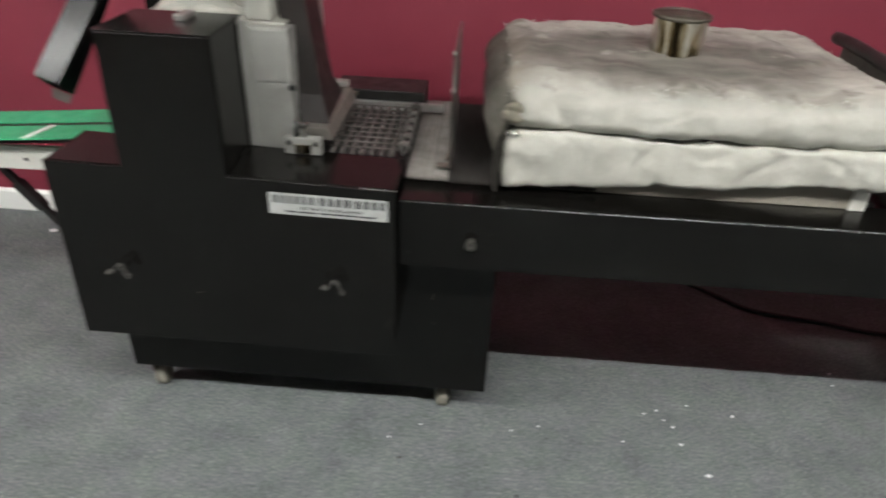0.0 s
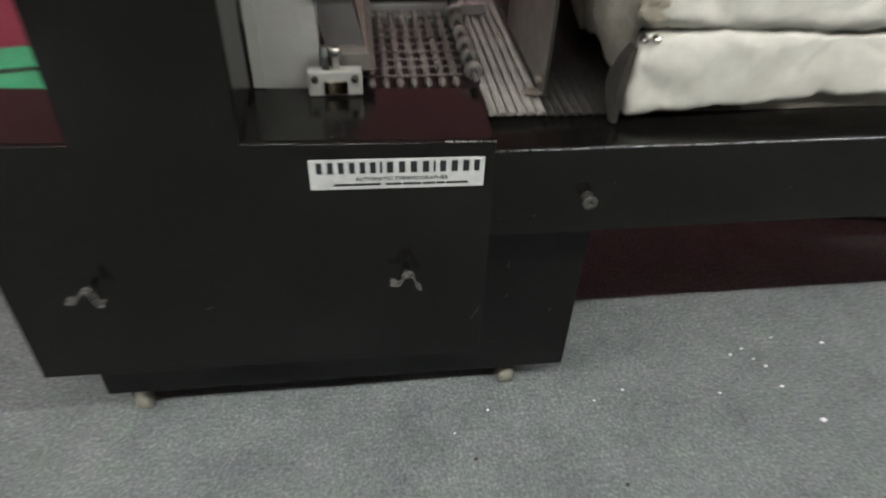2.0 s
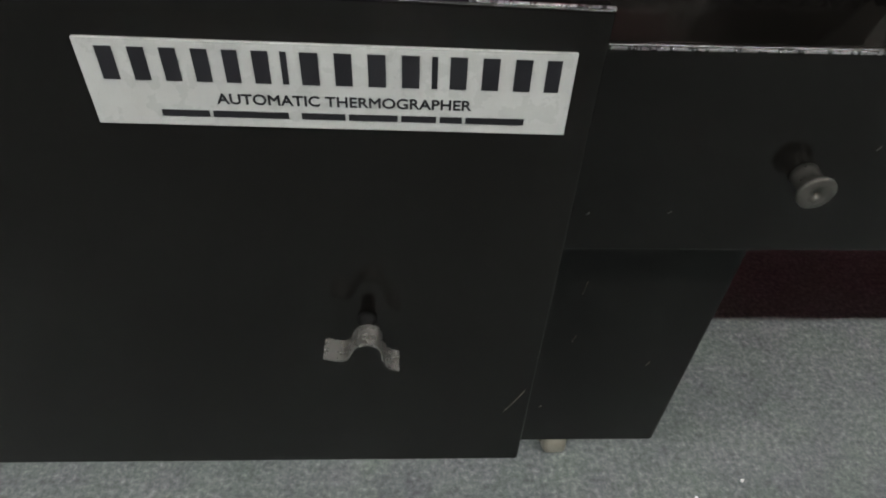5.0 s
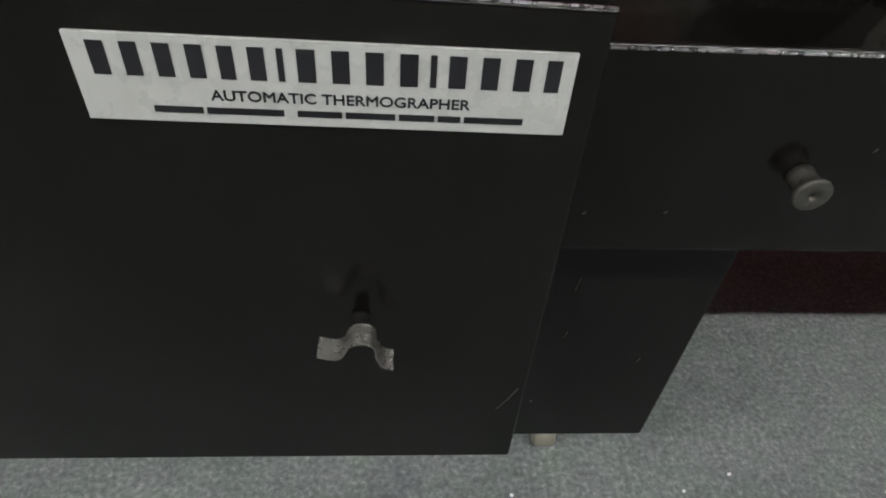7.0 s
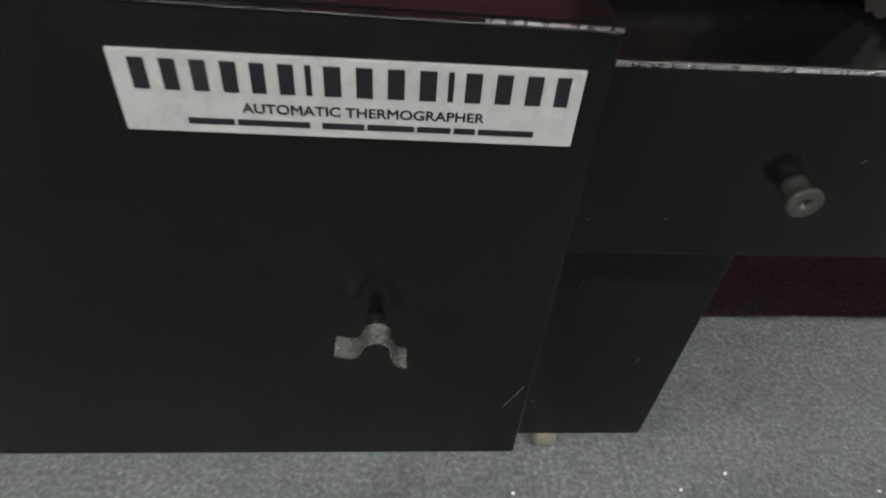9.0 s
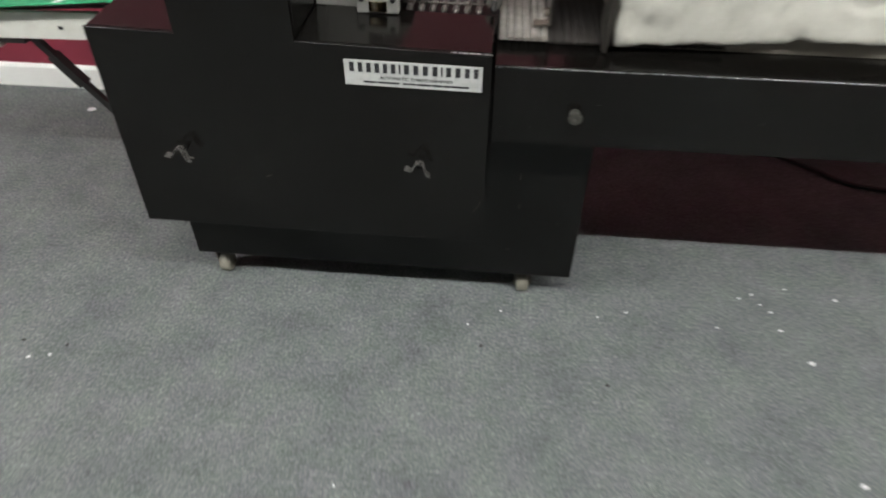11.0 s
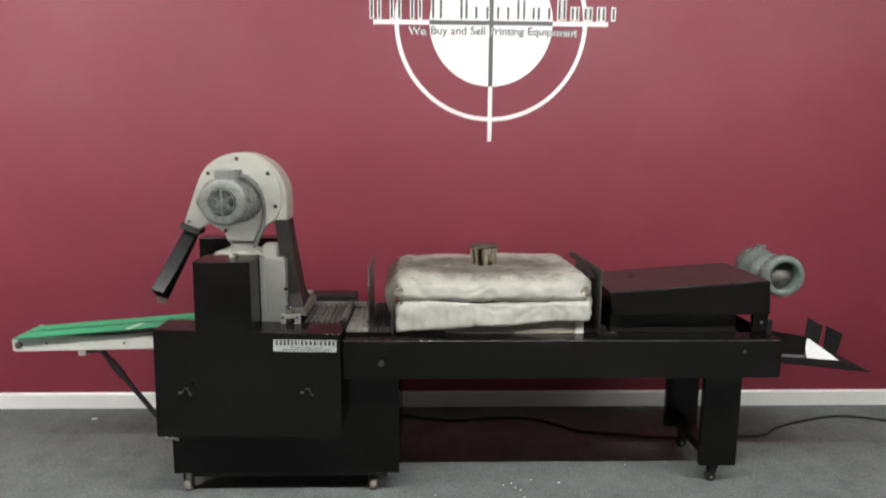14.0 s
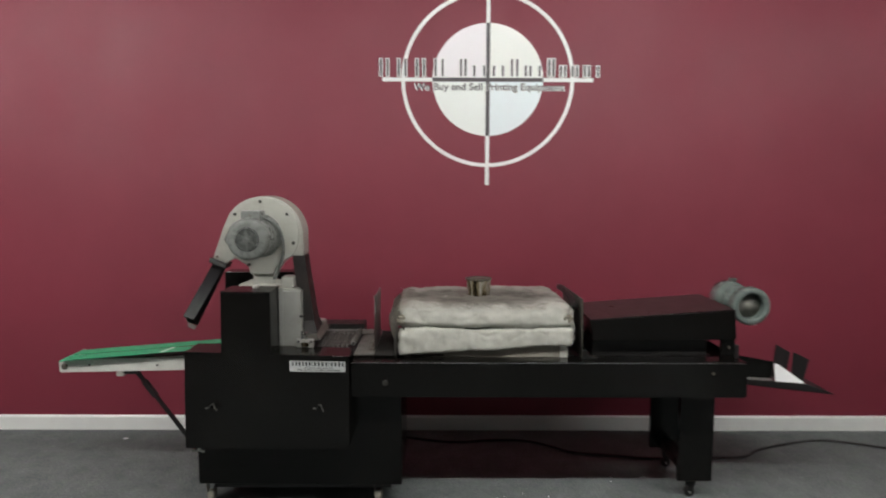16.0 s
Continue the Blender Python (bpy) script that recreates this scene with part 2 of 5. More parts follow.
def blanket_material(name, top):
    """Glass-fibre insulation cloth; where top is given, settled dust lies above that height in uneven patches."""
    m = bpy.data.materials.new(name)
    m.use_nodes = True
    nd, ln = m.node_tree.nodes, m.node_tree.links
    b = nd["Principled BSDF"]
    co = nd.new("ShaderNodeTexCoord").outputs["Object"]

    def tex(s, d=4.0, r=0.6):
        n = nd.new("ShaderNodeTexNoise")
        n.inputs["Scale"].default_value, n.inputs["Detail"].default_value, n.inputs["Roughness"].default_value = s, d, r
        ln.new(co, n.inputs["Vector"])
        return n.outputs["Fac"]

    def rng(src, a, c, lo, hi):
        n = nd.new("ShaderNodeMapRange")
        ln.new(src, n.inputs[0])
        for k, v in enumerate((a, c, lo, hi)):
            n.inputs[k + 1].default_value = v
        return n.outputs[0]

    def mth(op, a, c):
        n = nd.new("ShaderNodeMath")
        n.operation = op
        for s, v in zip(n.inputs, (a, c)):
            if isinstance(v, (int, float)):
                s.default_value = v
            else:
                ln.new(v, s)
        return n.outputs[0]

    def mix(f, a, c):
        n = nd.new("ShaderNodeMix")
        n.data_type = "RGBA"
        for s, v in ((n.inputs[0], f), (n.inputs[6], a), (n.inputs[7], c)):
            if isinstance(v, tuple):
                s.default_value = (*v, 1)
            elif isinstance(v, (int, float)):
                s.default_value = v
            else:
                ln.new(v, s)
        return n.outputs[2]

    col = mix(rng(tex(14, 5, 0.65), 0.35, 0.7, 0, 1), (0.45, 0.445, 0.395), (0.57, 0.565, 0.51))
    col = mix(rng(tex(6.5, 6, 0.7), 0.56, 0.74, 0, 0.5), col, (0.34, 0.32, 0.27))
    if top:
        sep = nd.new("ShaderNodeSeparateXYZ")
        ln.new(co, sep.inputs[0])
        wob = mth("SUBTRACT", tex(5.5, 5, 0.62), 0.5)
        h = mth("ADD", sep.outputs[2], mth("MULTIPLY", mth("SUBTRACT", tex(7, 4, 0.6), 0.5), 0.06))
        cover = rng(h, top - 0.020, top + 0.012, 0, 1)
        thin = mix(rng(tex(9, 5, 0.62), 0.36, 0.66, 0, 1), (0.265, 0.253, 0.222), (0.41, 0.397, 0.357))
        col = mix(mth("MULTIPLY", cover, 0.8), col, thin)
        # the soot lies thickest left of the canister and in front of it, and thins out in swept streaks
        ex = mth("DIVIDE", mth("ADD", sep.outputs[0], 0.10), 0.40)
        ey = mth("DIVIDE", mth("ADD", sep.outputs[1], 0.075), 0.215)
        reach = mth("ADD", mth("ADD", mth("MULTIPLY", ex, ex), mth("MULTIPLY", ey, ey)), mth("MULTIPLY", wob, 2.6))
        mp = nd.new("ShaderNodeMapping")
        mp.inputs["Scale"].default_value, mp.inputs["Rotation"].default_value = (1.0, 3.4, 1.0), (0, 0, -0.25)
        ln.new(co, mp.inputs["Vector"])
        swept = nd.new("ShaderNodeTexNoise")
        swept.inputs["Scale"].default_value, swept.inputs["Detail"].default_value = 6.0, 5.0
        ln.new(mp.outputs[0], swept.inputs["Vector"])
        soot = mix(rng(swept.outputs["Fac"], 0.36, 0.64, 0, 1), (0.086, 0.081, 0.068), (0.195, 0.186, 0.162))
        col = mix(mth("MULTIPLY", mth("MULTIPLY", rng(reach, 0.5, 1.7, 1, 0), cover), 0.95), col, soot)
        far = mth("MULTIPLY", rng(swept.outputs["Fac"], 0.55, 0.66, 0, 0.7), mth("MULTIPLY", cover, rng(sep.outputs[0], 0.05, 0.3, 0, 1)))
        col = mix(far, col, (0.17, 0.157, 0.13))
        # darker smudges beside and behind the canister, and bare spots rubbed clean
        smudge = mth("MULTIPLY", rng(tex(13, 5, 0.6), 0.57, 0.68, 0, 0.7), cover)
        col = mix(smudge, col, (0.095, 0.087, 0.072))
        soiled = rng(mth("ADD", sep.outputs[0], mth("MULTIPLY", wob, 0.16)), -0.445, -0.375, 0.85, 0)
        col = mix(soiled, col, (0.19, 0.173, 0.138))
        bare = mth("MULTIPLY", rng(tex(10.5, 4, 0.55), 0.62, 0.70, 0, 0.55), cover)
        col = mix(bare, col, (0.50, 0.49, 0.44))
    ln.new(col, b.inputs["Base Color"])
    b.inputs["Roughness"].default_value = 0.62
    bp = nd.new("ShaderNodeBump")
    bp.inputs["Strength"].default_value, bp.inputs["Distance"].default_value = 0.55, 0.010
    ln.new(mth("ADD", tex(17, 4, 0.55), mth("MULTIPLY", tex(260, 2, 0.6), 0.12)), bp.inputs["Height"])
    ln.new(bp.outputs["Normal"], b.inputs["Normal"])
    return m


CARPET = carpet_material()
CLOTH = blanket_material("white_insulation_cloth", 0.0)


# ---------------------------------------------------------------- shape helpers (world coordinates)
def box(x0, x1, y0, y1, z0, z1, bevel=0.003, seg=2, bm=None):
    made = bm or bmesh.new()
    r = bmesh.ops.create_cube(made, size=1.0)
    bmesh.ops.scale(made, vec=(x1 - x0, y1 - y0, z1 - z0), verts=r["verts"])
    bmesh.ops.translate(made, vec=((x0 + x1) / 2, (y0 + y1) / 2, (z0 + z1) / 2), verts=r["verts"])
    if bevel:
        edges = list({e for v in r["verts"] for e in v.link_edges})
        bmesh.ops.bevel(made, geom=edges, offset=min(bevel, 0.45 * min(x1 - x0, y1 - y0, z1 - z0)), segments=seg, profile=0.5, affect="EDGES")
    return made


def prism(outline, axis, a, b, bevel=0.0, bm=None, seg=2):
    """A flat outline pushed from a to b along axis. For x the outline is (y, z), for y (x, z), for z (x, y)."""
    made = bm or bmesh.new()
    put = {"x": lambda p, d: (d, p[0], p[1]), "y": lambda p, d: (p[0], d, p[1]), "z": lambda p, d: (p[0], p[1], d)}[axis]
    lo_v = [made.verts.new(put(p, a)) for p in outline]
    hi_v = [made.verts.new(put(p, b)) for p in outline]
    n = len(outline)
    faces = [made.faces.new(lo_v[::-1]), made.faces.new(hi_v)]
    faces += [made.faces.new((lo_v[k], lo_v[(k + 1) % n], hi_v[(k + 1) % n], hi_v[k])) for k in range(n)]
    bmesh.ops.recalc_face_normals(made, faces=faces)
    if bevel:
        edges = list({e for f in faces for e in f.edges})
        bmesh.ops.bevel(made, geom=edges, offset=bevel, segments=seg, profile=0.5, affect="EDGES")
    return made


def lathe(profile, centre, axis="y", steps=40, bm=None, shut=True):
    """Turns (radius, distance along axis) round an axis through centre."""
    made = bm or bmesh.new()
    rings = []
    for r, d in profile:
        ring = []
        for k in range(steps):
            a = 2 * math.pi * k / steps
            u, v = r * math.cos(a), r * math.sin(a)
            p = {"x": (d, u, v), "y": (u, d, v), "z": (u, v, d)}[axis]
            ring.append(made.verts.new((centre[0] + p[0], centre[1] + p[1], centre[2] + p[2])))
        rings.append(ring)
    faces = []
    for p, q in zip(rings, rings[1:]):
        faces += [made.faces.new((p[k], p[(k + 1) % steps], q[(k + 1) % steps], q[k])) for k in range(steps)]
    if shut:
        faces += [made.faces.new(rings[0][::-1]), made.faces.new(rings[-1])]
    bmesh.ops.recalc_face_normals(made, faces=faces)
    for f in faces:
        f.smooth = True
    return made


def tube(points, radius, steps=10, bm=None):
    """A round rod or cable through points."""
    made = bm or bmesh.new()
    pts = [Vector(p) for p in points]
    rings, up = [], Vector((0, 0, 1))
    for k, p in enumerate(pts):
        way = (pts[min(k + 1, len(pts) - 1)] - pts[max(k - 1, 0)]).normalized()
        side = way.cross(up)
        side = side.normalized() if side.length > 0.05 else way.cross(Vector((1, 0, 0))).normalized()
        top = side.cross(way)
        rings.append([made.verts.new(p + radius * (math.cos(a) * side + math.sin(a) * top)) for a in (2 * math.pi * j / steps for j in range(steps))])
    faces = []
    for p, q in zip(rings, rings[1:]):
        faces += [made.faces.new((p[j], p[(j + 1) % steps], q[(j + 1) % steps], q[j])) for j in range(steps)]
    faces += [made.faces.new(rings[0][::-1]), made.faces.new(rings[-1])]
    bmesh.ops.recalc_face_normals(made, faces=faces)
    for f in faces:
        f.smooth = True
    return made


def smooth_path(points, per=8):
    """A rounded line through points (Catmull-Rom)."""
    p = [Vector(points[0])] + [Vector(q) for q in points] + [Vector(points[-1])]
    out = []
    for k in range(1, len(p) - 2):
        for j in range(per):
            t = j / per
            a, b, c, d = p[k - 1], p[k], p[k + 1], p[k + 2]
            out.append(0.5 * ((2 * b) + (c - a) * t + (2 * a - 5 * b + 4 * c - d) * t * t + (3 * b - a - 3 * c + d) * t ** 3))
    return out + [p[-2]]


def loft(sections, bm=None):
    """Skins four-cornered sections, each a list of corner points, into one closed duct."""
    made = bm or bmesh.new()
    rings = [[made.verts.new(q) for q in s] for s in sections]
    n = len(rings[0])
    faces = [made.faces.new(rings[0][::-1]), made.faces.new(rings[-1])]
    for p, q in zip(rings, rings[1:]):
        faces += [made.faces.new((p[k], p[(k + 1) % n], q[(k + 1) % n], q[k])) for k in range(n)]
    bmesh.ops.recalc_face_normals(made, faces=faces)
    return made


def thing(name, base, label, category, group="", kind=""):
    ob = new(name)
    ob.location = base
    ob.empty_display_size = 0.1
    return tagged(ob, label, category, group, kind)


def root_place(ob):
    spot = Vector()
    while ob:
        spot += ob.location
        ob = ob.parent
    return spot


def part(name, bm, material, parent=None, label="", rounded=False):
    """Links a bmesh, given in world coordinates, as one mesh object under its thing or part. rounded: bevels shade as smooth rolls, the large faces stay flat."""
    spot = root_place(parent) if parent else Vector()
    bmesh.ops.translate(bm, vec=-spot, verts=bm.verts)
    me = bpy.data.meshes.new(name)
    bm.to_mesh(me)
    bm.free()
    me.materials.append(material)
    if rounded:
        away = [Vector() for _ in me.vertices]
        for p in me.polygons:
            p.use_smooth = True
            for i in p.vertices:
                away[i] += p.normal * p.area
        me.normals_split_custom_set_from_vertices([v.normalized() for v in away])
    ob = new(name, me)
    ob.parent = parent
    return tagged(ob, label)


def words(body, size, material, parent, name, place, width=None, thick=0.0006, bold=0.0):
    """Raised lettering that stands upright and faces -y; place is its lower left corner."""
    cu = bpy.data.curves.new(name, "FONT")
    cu.body, cu.size, cu.extrude = body, 1.0, thick / size
    tmp = bpy.data.objects.new(name, cu)
    scene.collection.objects.link(tmp)
    dg = bpy.context.evaluated_depsgraph_get()
    me = bpy.data.meshes.new_from_object(tmp.evaluated_get(dg))
    bpy.data.objects.remove(tmp)
    for v in me.vertices:
        v.co *= size
    xs = [v.co.x for v in me.vertices]
    k = width / (max(xs) - min(xs)) if width else 1.0
    x0 = min(xs)
    spot = root_place(parent)
    for v in me.vertices:
        v.co = Vector((place[0] + (v.co.x - x0) * k, place[1] - v.co.z, place[2] + v.co.y)) - spot
    me.materials.clear()
    # one object a word: cut where no letter covers a gap
    spans = sorted((min(me.vertices[i].co.x for i in p.vertices), max(me.vertices[i].co.x for i in p.vertices)) for p in me.polygons)
    cuts, reach = [], spans[0][1]
    for a, b in spans:
        if a - reach > 0.16 * size * k:
            cuts.append((a + reach) / 2)
        reach = max(reach, b)
    for n in range(len(cuts) + 1):
        a = cuts[n - 1] if n else -1e9
        b = cuts[n] if n < len(cuts) else 1e9
        bm = bmesh.new()
        bm.from_mesh(me)
        bmesh.ops.delete(bm, geom=[v for v in bm.verts if not a <= v.co.x < b], context="VERTS")
        if bold:
            # heavier strokes: the word again, set a little to each side
            first = list(bm.verts) + list(bm.edges) + list(bm.faces)
            for n_, (dx, dz) in enumerate(((bold, 0), (-bold, 0), (0, bold), (0, -bold))):
                more = bmesh.ops.duplicate(bm, geom=first)["geom"]
                bmesh.ops.translate(bm, vec=(dx, 0.00003 * (n_ + 1), dz), verts=[g for g in more if isinstance(g, bmesh.types.BMVert)])
        bmesh.ops.translate(bm, vec=spot, verts=bm.verts)
        part(name, bm, material, parent)
    bpy.data.meshes.remove(me)


# ---------------------------------------------------------------- room
WALL_Y = 2.70
X0, X1, Y0, H = -4.6, 6.2, -5.2, 3.12


def setting(name, bm, material, label, category):
    return tagged(part(name, bm, material), label, category, kind="structure")


setting("floor", box(X0, X1, Y0, WALL_Y, -0.12, 0.0, 0), CARPET, "worn dark grey loop-pile carpet with scattered paper flecks", "carpet")
setting("wall_north", box(X0 - 0.15, X1 + 0.15, WALL_Y, WALL_Y + 0.15, -0.12, H, 0), RED, "burgundy red painted wall with a round white emblem", "wall")
# unseen walls and ceiling close the room, coloured dark to hold down bounced light
setting("wall_south", box(X0 - 0.15, X1 + 0.15, Y0 - 0.15, Y0, -0.12, H, 0), BACKWALL, "plain unseen wall behind the walk, kept dark against bounced light", "wall")
setting("wall_west", box(X0 - 0.15, X0, Y0, WALL_Y, -0.12, H, 0), BACKWALL, "plain unseen side wall, kept dark against bounced light", "wall")
setting("wall_east", box(X1, X1 + 0.15, Y0, WALL_Y, -0.12, H, 0), BACKWALL, "plain unseen side wall, kept dark against bounced light", "wall")
setting("ceiling", box(X0 - 0.15, X1 + 0.15, Y0 - 0.15, WALL_Y + 0.15, H, H + 0.12, 0), CEIL, "plain unseen ceiling, kept dark against bounced light", "ceiling")
setting("baseboard", prism([(WALL_Y, 0.0), (WALL_Y - 0.015, 0.0), (WALL_Y - 0.015, 0.088), (WALL_Y - 0.008, 0.098), (WALL_Y, 0.1)], "x", X0, X1),
        TRIM, "white painted wooden baseboard along the red wall", "baseboard")

def tube_glow(strength):
    m = bpy.data.materials.new("glowing_tube_glass")
    m.use_nodes = True
    b = m.node_tree.nodes["Principled BSDF"]
    b.inputs["Emission Color"].default_value, b.inputs["Emission Strength"].default_value = (0.99, 0.985, 0.955, 1), strength
    return m


for lamp_x, gain in ((-3.35, 2.08), (-0.65, 0.86), (1.9, 1.36), (4.45, 0.78)):
    strip = thing("strip_light", (lamp_x, LAMP_Y, H), "white ceiling batten with one bare glowing fluorescent tube", "ceiling light", "ceiling battens over the machine")
    part("batten", box(lamp_x - 1.24, lamp_x + 1.24, LAMP_Y - 0.03, LAMP_Y + 0.03, LAMP_Z + 0.045, H, 0.004), TRIM, strip)
    part("tube", lathe([(0.008, -1.19), (0.019, -1.185), (0.019, 1.185), (0.008, 1.19)], (lamp_x, LAMP_Y, LAMP_Z), "x", 16), tube_glow(LAMP_GLOW * gain), strip)
    for ex in (-1.2, 1.2):
        part("tube_holder", box(lamp_x + ex - 0.012, lamp_x + ex + 0.012, LAMP_Y - 0.014, LAMP_Y + 0.014, LAMP_Z - 0.02, LAMP_Z + 0.0445, 0.002), TRIM, strip)

# wall emblem: ring, four tinted quarters, cross lines, plain bars for the company name, lettered slogan
EX, EZ = 0.818, 2.330
emblem = thing("wall_emblem", (EX, WALL_Y, EZ), "round white vinyl crosshair emblem with dark lettering on red wall", "wall emblem")


def ring_sheet(r0, r1, a0, a1, y0, y1, steps):
    out = [(EX + r1 * math.cos(a0 + (a1 - a0) * k / steps), EZ + r1 * math.sin(a0 + (a1 - a0) * k / steps)) for k in range(steps + 1)]
    inn = [(EX + r0 * math.cos(a0 + (a1 - a0) * k / steps), EZ + r0 * math.sin(a0 + (a1 - a0) * k / steps)) for k in range(steps, -1, -1)] if r0 else [(EX, EZ)]
    return prism(out + inn, "y", y0, y1)


ring = lathe([(0.534, -0.003), (0.558, -0.003), (0.558, 0.001), (0.534, 0.001), (0.534, -0.003)], (EX, WALL_Y, EZ), "y", 96, None, False)
for f in ring.faces:
    f.smooth = False
bmesh.ops.remove_doubles(ring, verts=ring.verts, dist=1e-5)
part("ring", ring, VINYL, emblem)
tints = [((0.93, 0.94, 0.90), 0), ((0.93, 0.89, 0.92), 1), ((0.90, 0.93, 0.90), 2), ((0.87, 0.94, 0.97), 3)]
for tint, q in tints:
    vm = mat("pale_vinyl_quarter", tint, 0.4, vary=0.01)
    part("quarter_disc", ring_sheet(0, 0.357, q * math.pi / 2, (q + 1) * math.pi / 2, WALL_Y - 0.003, WALL_Y + 0.001, 24), vm, emblem, "pale tinted quarter of the disc")
for x0, x1, z0, z1, m_, y in ((EX - 0.68, EX - 0.357, -0.0125, 0.0125, VINYL, 0.006), (EX + 0.357, EX + 0.68, -0.0125, 0.0125, VINYL, 0.006),
                              (EX - 0.357, EX + 0.357, -0.0125, 0.0125, VINYLGREY, 0.006)):
    part("cross_line", box(x0, x1, WALL_Y - y, WALL_Y - 0.0032, EZ + z0, EZ + z1, 0), m_, emblem)
for z0, z1, m_ in ((-0.675, -0.357, VINYL), (0.357, 0.675, VINYL), (-0.357, -0.0126, VINYLGREY), (0.0126, 0.357, VINYLGREY)):
    part("cross_line", box(EX - 0.0125, EX + 0.0125, WALL_Y - 0.006, WALL_Y - 0.0032, EZ + z0, EZ + z1, 0), m_, emblem)
# the company name, as plain outlined strokes of each letter's size
BASE_Z = EZ + 0.016
lx = 0.098
for w, h in ((0.115, .118), (0.115, .118), (0.12, .118), (0.12, .118), (-0.055, 0), (0.08, .118), (0.062, .078), (0.066, .078), (0.058, .078), (0.058, .078),
             (0.092, .118), (0.082, .078), (0.068, .078), (0.08, .122), (0.072, .078), (0.08, .078), (0.075, .078), (0.068, .078)):
    if w < 0:
        lx += -w
        continue
    for mid in ((0.3, 0.7) if w > 0.07 else (0.5,)):
        mx = lx + mid * (w - 0.008)
        part("name_bar", box(mx - 0.0125, mx + 0.0125, WALL_Y - 0.009, WALL_Y - 0.0062, BASE_Z, BASE_Z + h, 0), VINYL, emblem)
        part("name_bar", box(mx - 0.0065, mx + 0.0065, WALL_Y - 0.012, WALL_Y - 0.0092, BASE_Z + 0.006, BASE_Z + h - 0.006, 0), VINYLGREY, emblem)
    lx += w
words("We Buy and Sell Printing Equipment", 0.062, VINYL, emblem, "slogan_outline", (0.343, WALL_Y - 0.0068, EZ - 0.068), 0.972, 0.0005, 0.0030)
words("We Buy and Sell Printing Equipment", 0.062, VINYLGREY, emblem, "slogan", (0.348, WALL_Y - 0.0085, EZ - 0.0660), 0.962, 0.0008, 0.0010)

# light switch, outlet box and cord
sw = thing("wall_switch", (-2.45, WALL_Y, 1.66), "ivory plastic wall switch plate on the red wall", "light switch")
part("plate", box(-2.487, -2.417, WALL_Y - 0.03, WALL_Y, 1.602, 1.717, 0.004), PLASTIC, sw)
part("toggle", box(-2.459, -2.445, WALL_Y - 0.045, WALL_Y - 0.03, 1.648, 1.672, 0.003), RUBBER, sw)
ou = thing("wall_outlet", (-2.44, WALL_Y, 1.475), "ivory quad outlet in a surface box on the red wall", "power outlet")
# box coloured grey-brown for the shade on it
part("box", box(-2.492, -2.388, WALL_Y - 0.05, WALL_Y, 1.422, 1.536, 0.005), SHADEDBOX, ou)
for ox in (-2.464, -2.416):
    for oz in (1.454, 1.504):
        part("socket", box(ox - 0.018, ox + 0.018, WALL_Y - 0.057, WALL_Y - 0.0505, oz - 0.018, oz + 0.018, 0.004), SOCKET, ou)
cd = thing("electric_cable", (-2.44, WALL_Y, 1.72), "dark red cord running up the wall from the switch", "cable")
part("sheath", tube(smooth_path([(-2.425, WALL_Y - 0.012, 1.715), (-2.432, WALL_Y - 0.012, 1.95), (-2.436, WALL_Y - 0.012, 2.25), (-2.444, WALL_Y - 0.012, 2.74), (-2.446, WALL_Y - 0.012, 3.1)]), 0.0085), CORD, cd)
part("clip_block", box(-2.475, -2.425, WALL_Y - 0.035, WALL_Y, 2.75, 2.87, 0.004), CORD, cd)


# ---------------------------------------------------------------- powder unit: base cabinet, cover, towers
CX0, CX1, CY0, CY1 = -0.732, 0.318, 1.637, 2.17
cab = thing("base_cabinet", (-0.2, 1.9, 0), "black enamel steel machine cabinet on casters beside red wall", "machine cabinet")
hull = box(CX0, CX1, CY0, CY1, 0.109, 0.785, 0.004)
for v in hull.verts:
    if v.co.z < 0.2:
        v.co.z += 0.004 * (CX1 - v.co.x)
part("body", hull, BLACK, cab)
part("top_deck", box(-0.556, 0.075, CY0 + 0.03, CY1, 0.786, 0.812, 0.003), BLACKMATT, cab)
part("under_frame", box(CX0 + 0.06, CX1 - 0.06, CY0 + 0.05, CY1 - 0.05, 0.07, 0.114, 0.003), BLACKMATT, cab)


def caster(x, y, parent, top=0.109, r=0.03, tyre=None):
    c = part("caster", box(x - 0.022, x + 0.022, y - 0.022, y + 0.022, top - 0.012, top, 0.002), DULL, parent)
    for s_ in (-1, 1):
        part("fork", prism([(x - 0.026, top - 0.012), (x + 0.018, top - 0.012), (x - 0.004, r - 0.006), (x - 0.022, r - 0.006)], "y", y + s_ * 0.017 - 0.002, y + s_ * 0.017 + 0.002), BLACKMATT, c)
    part("wheel", lathe([(0.008, -0.013), (r - 0.006, -0.013), (r - 0.001, -0.010), (r, 0), (r - 0.001, 0.010), (r - 0.006, 0.013), (0.008, 0.013)], (x - 0.013, y, r), "y", 22), tyre or CASTER, c)
    part("axle_bolt", lathe([(0.003, y - 0.0235), (0.0065, y - 0.022), (0.0065, y - 0.0192)], (x - 0.013, 0, r), "y", 10), STEEL, c)


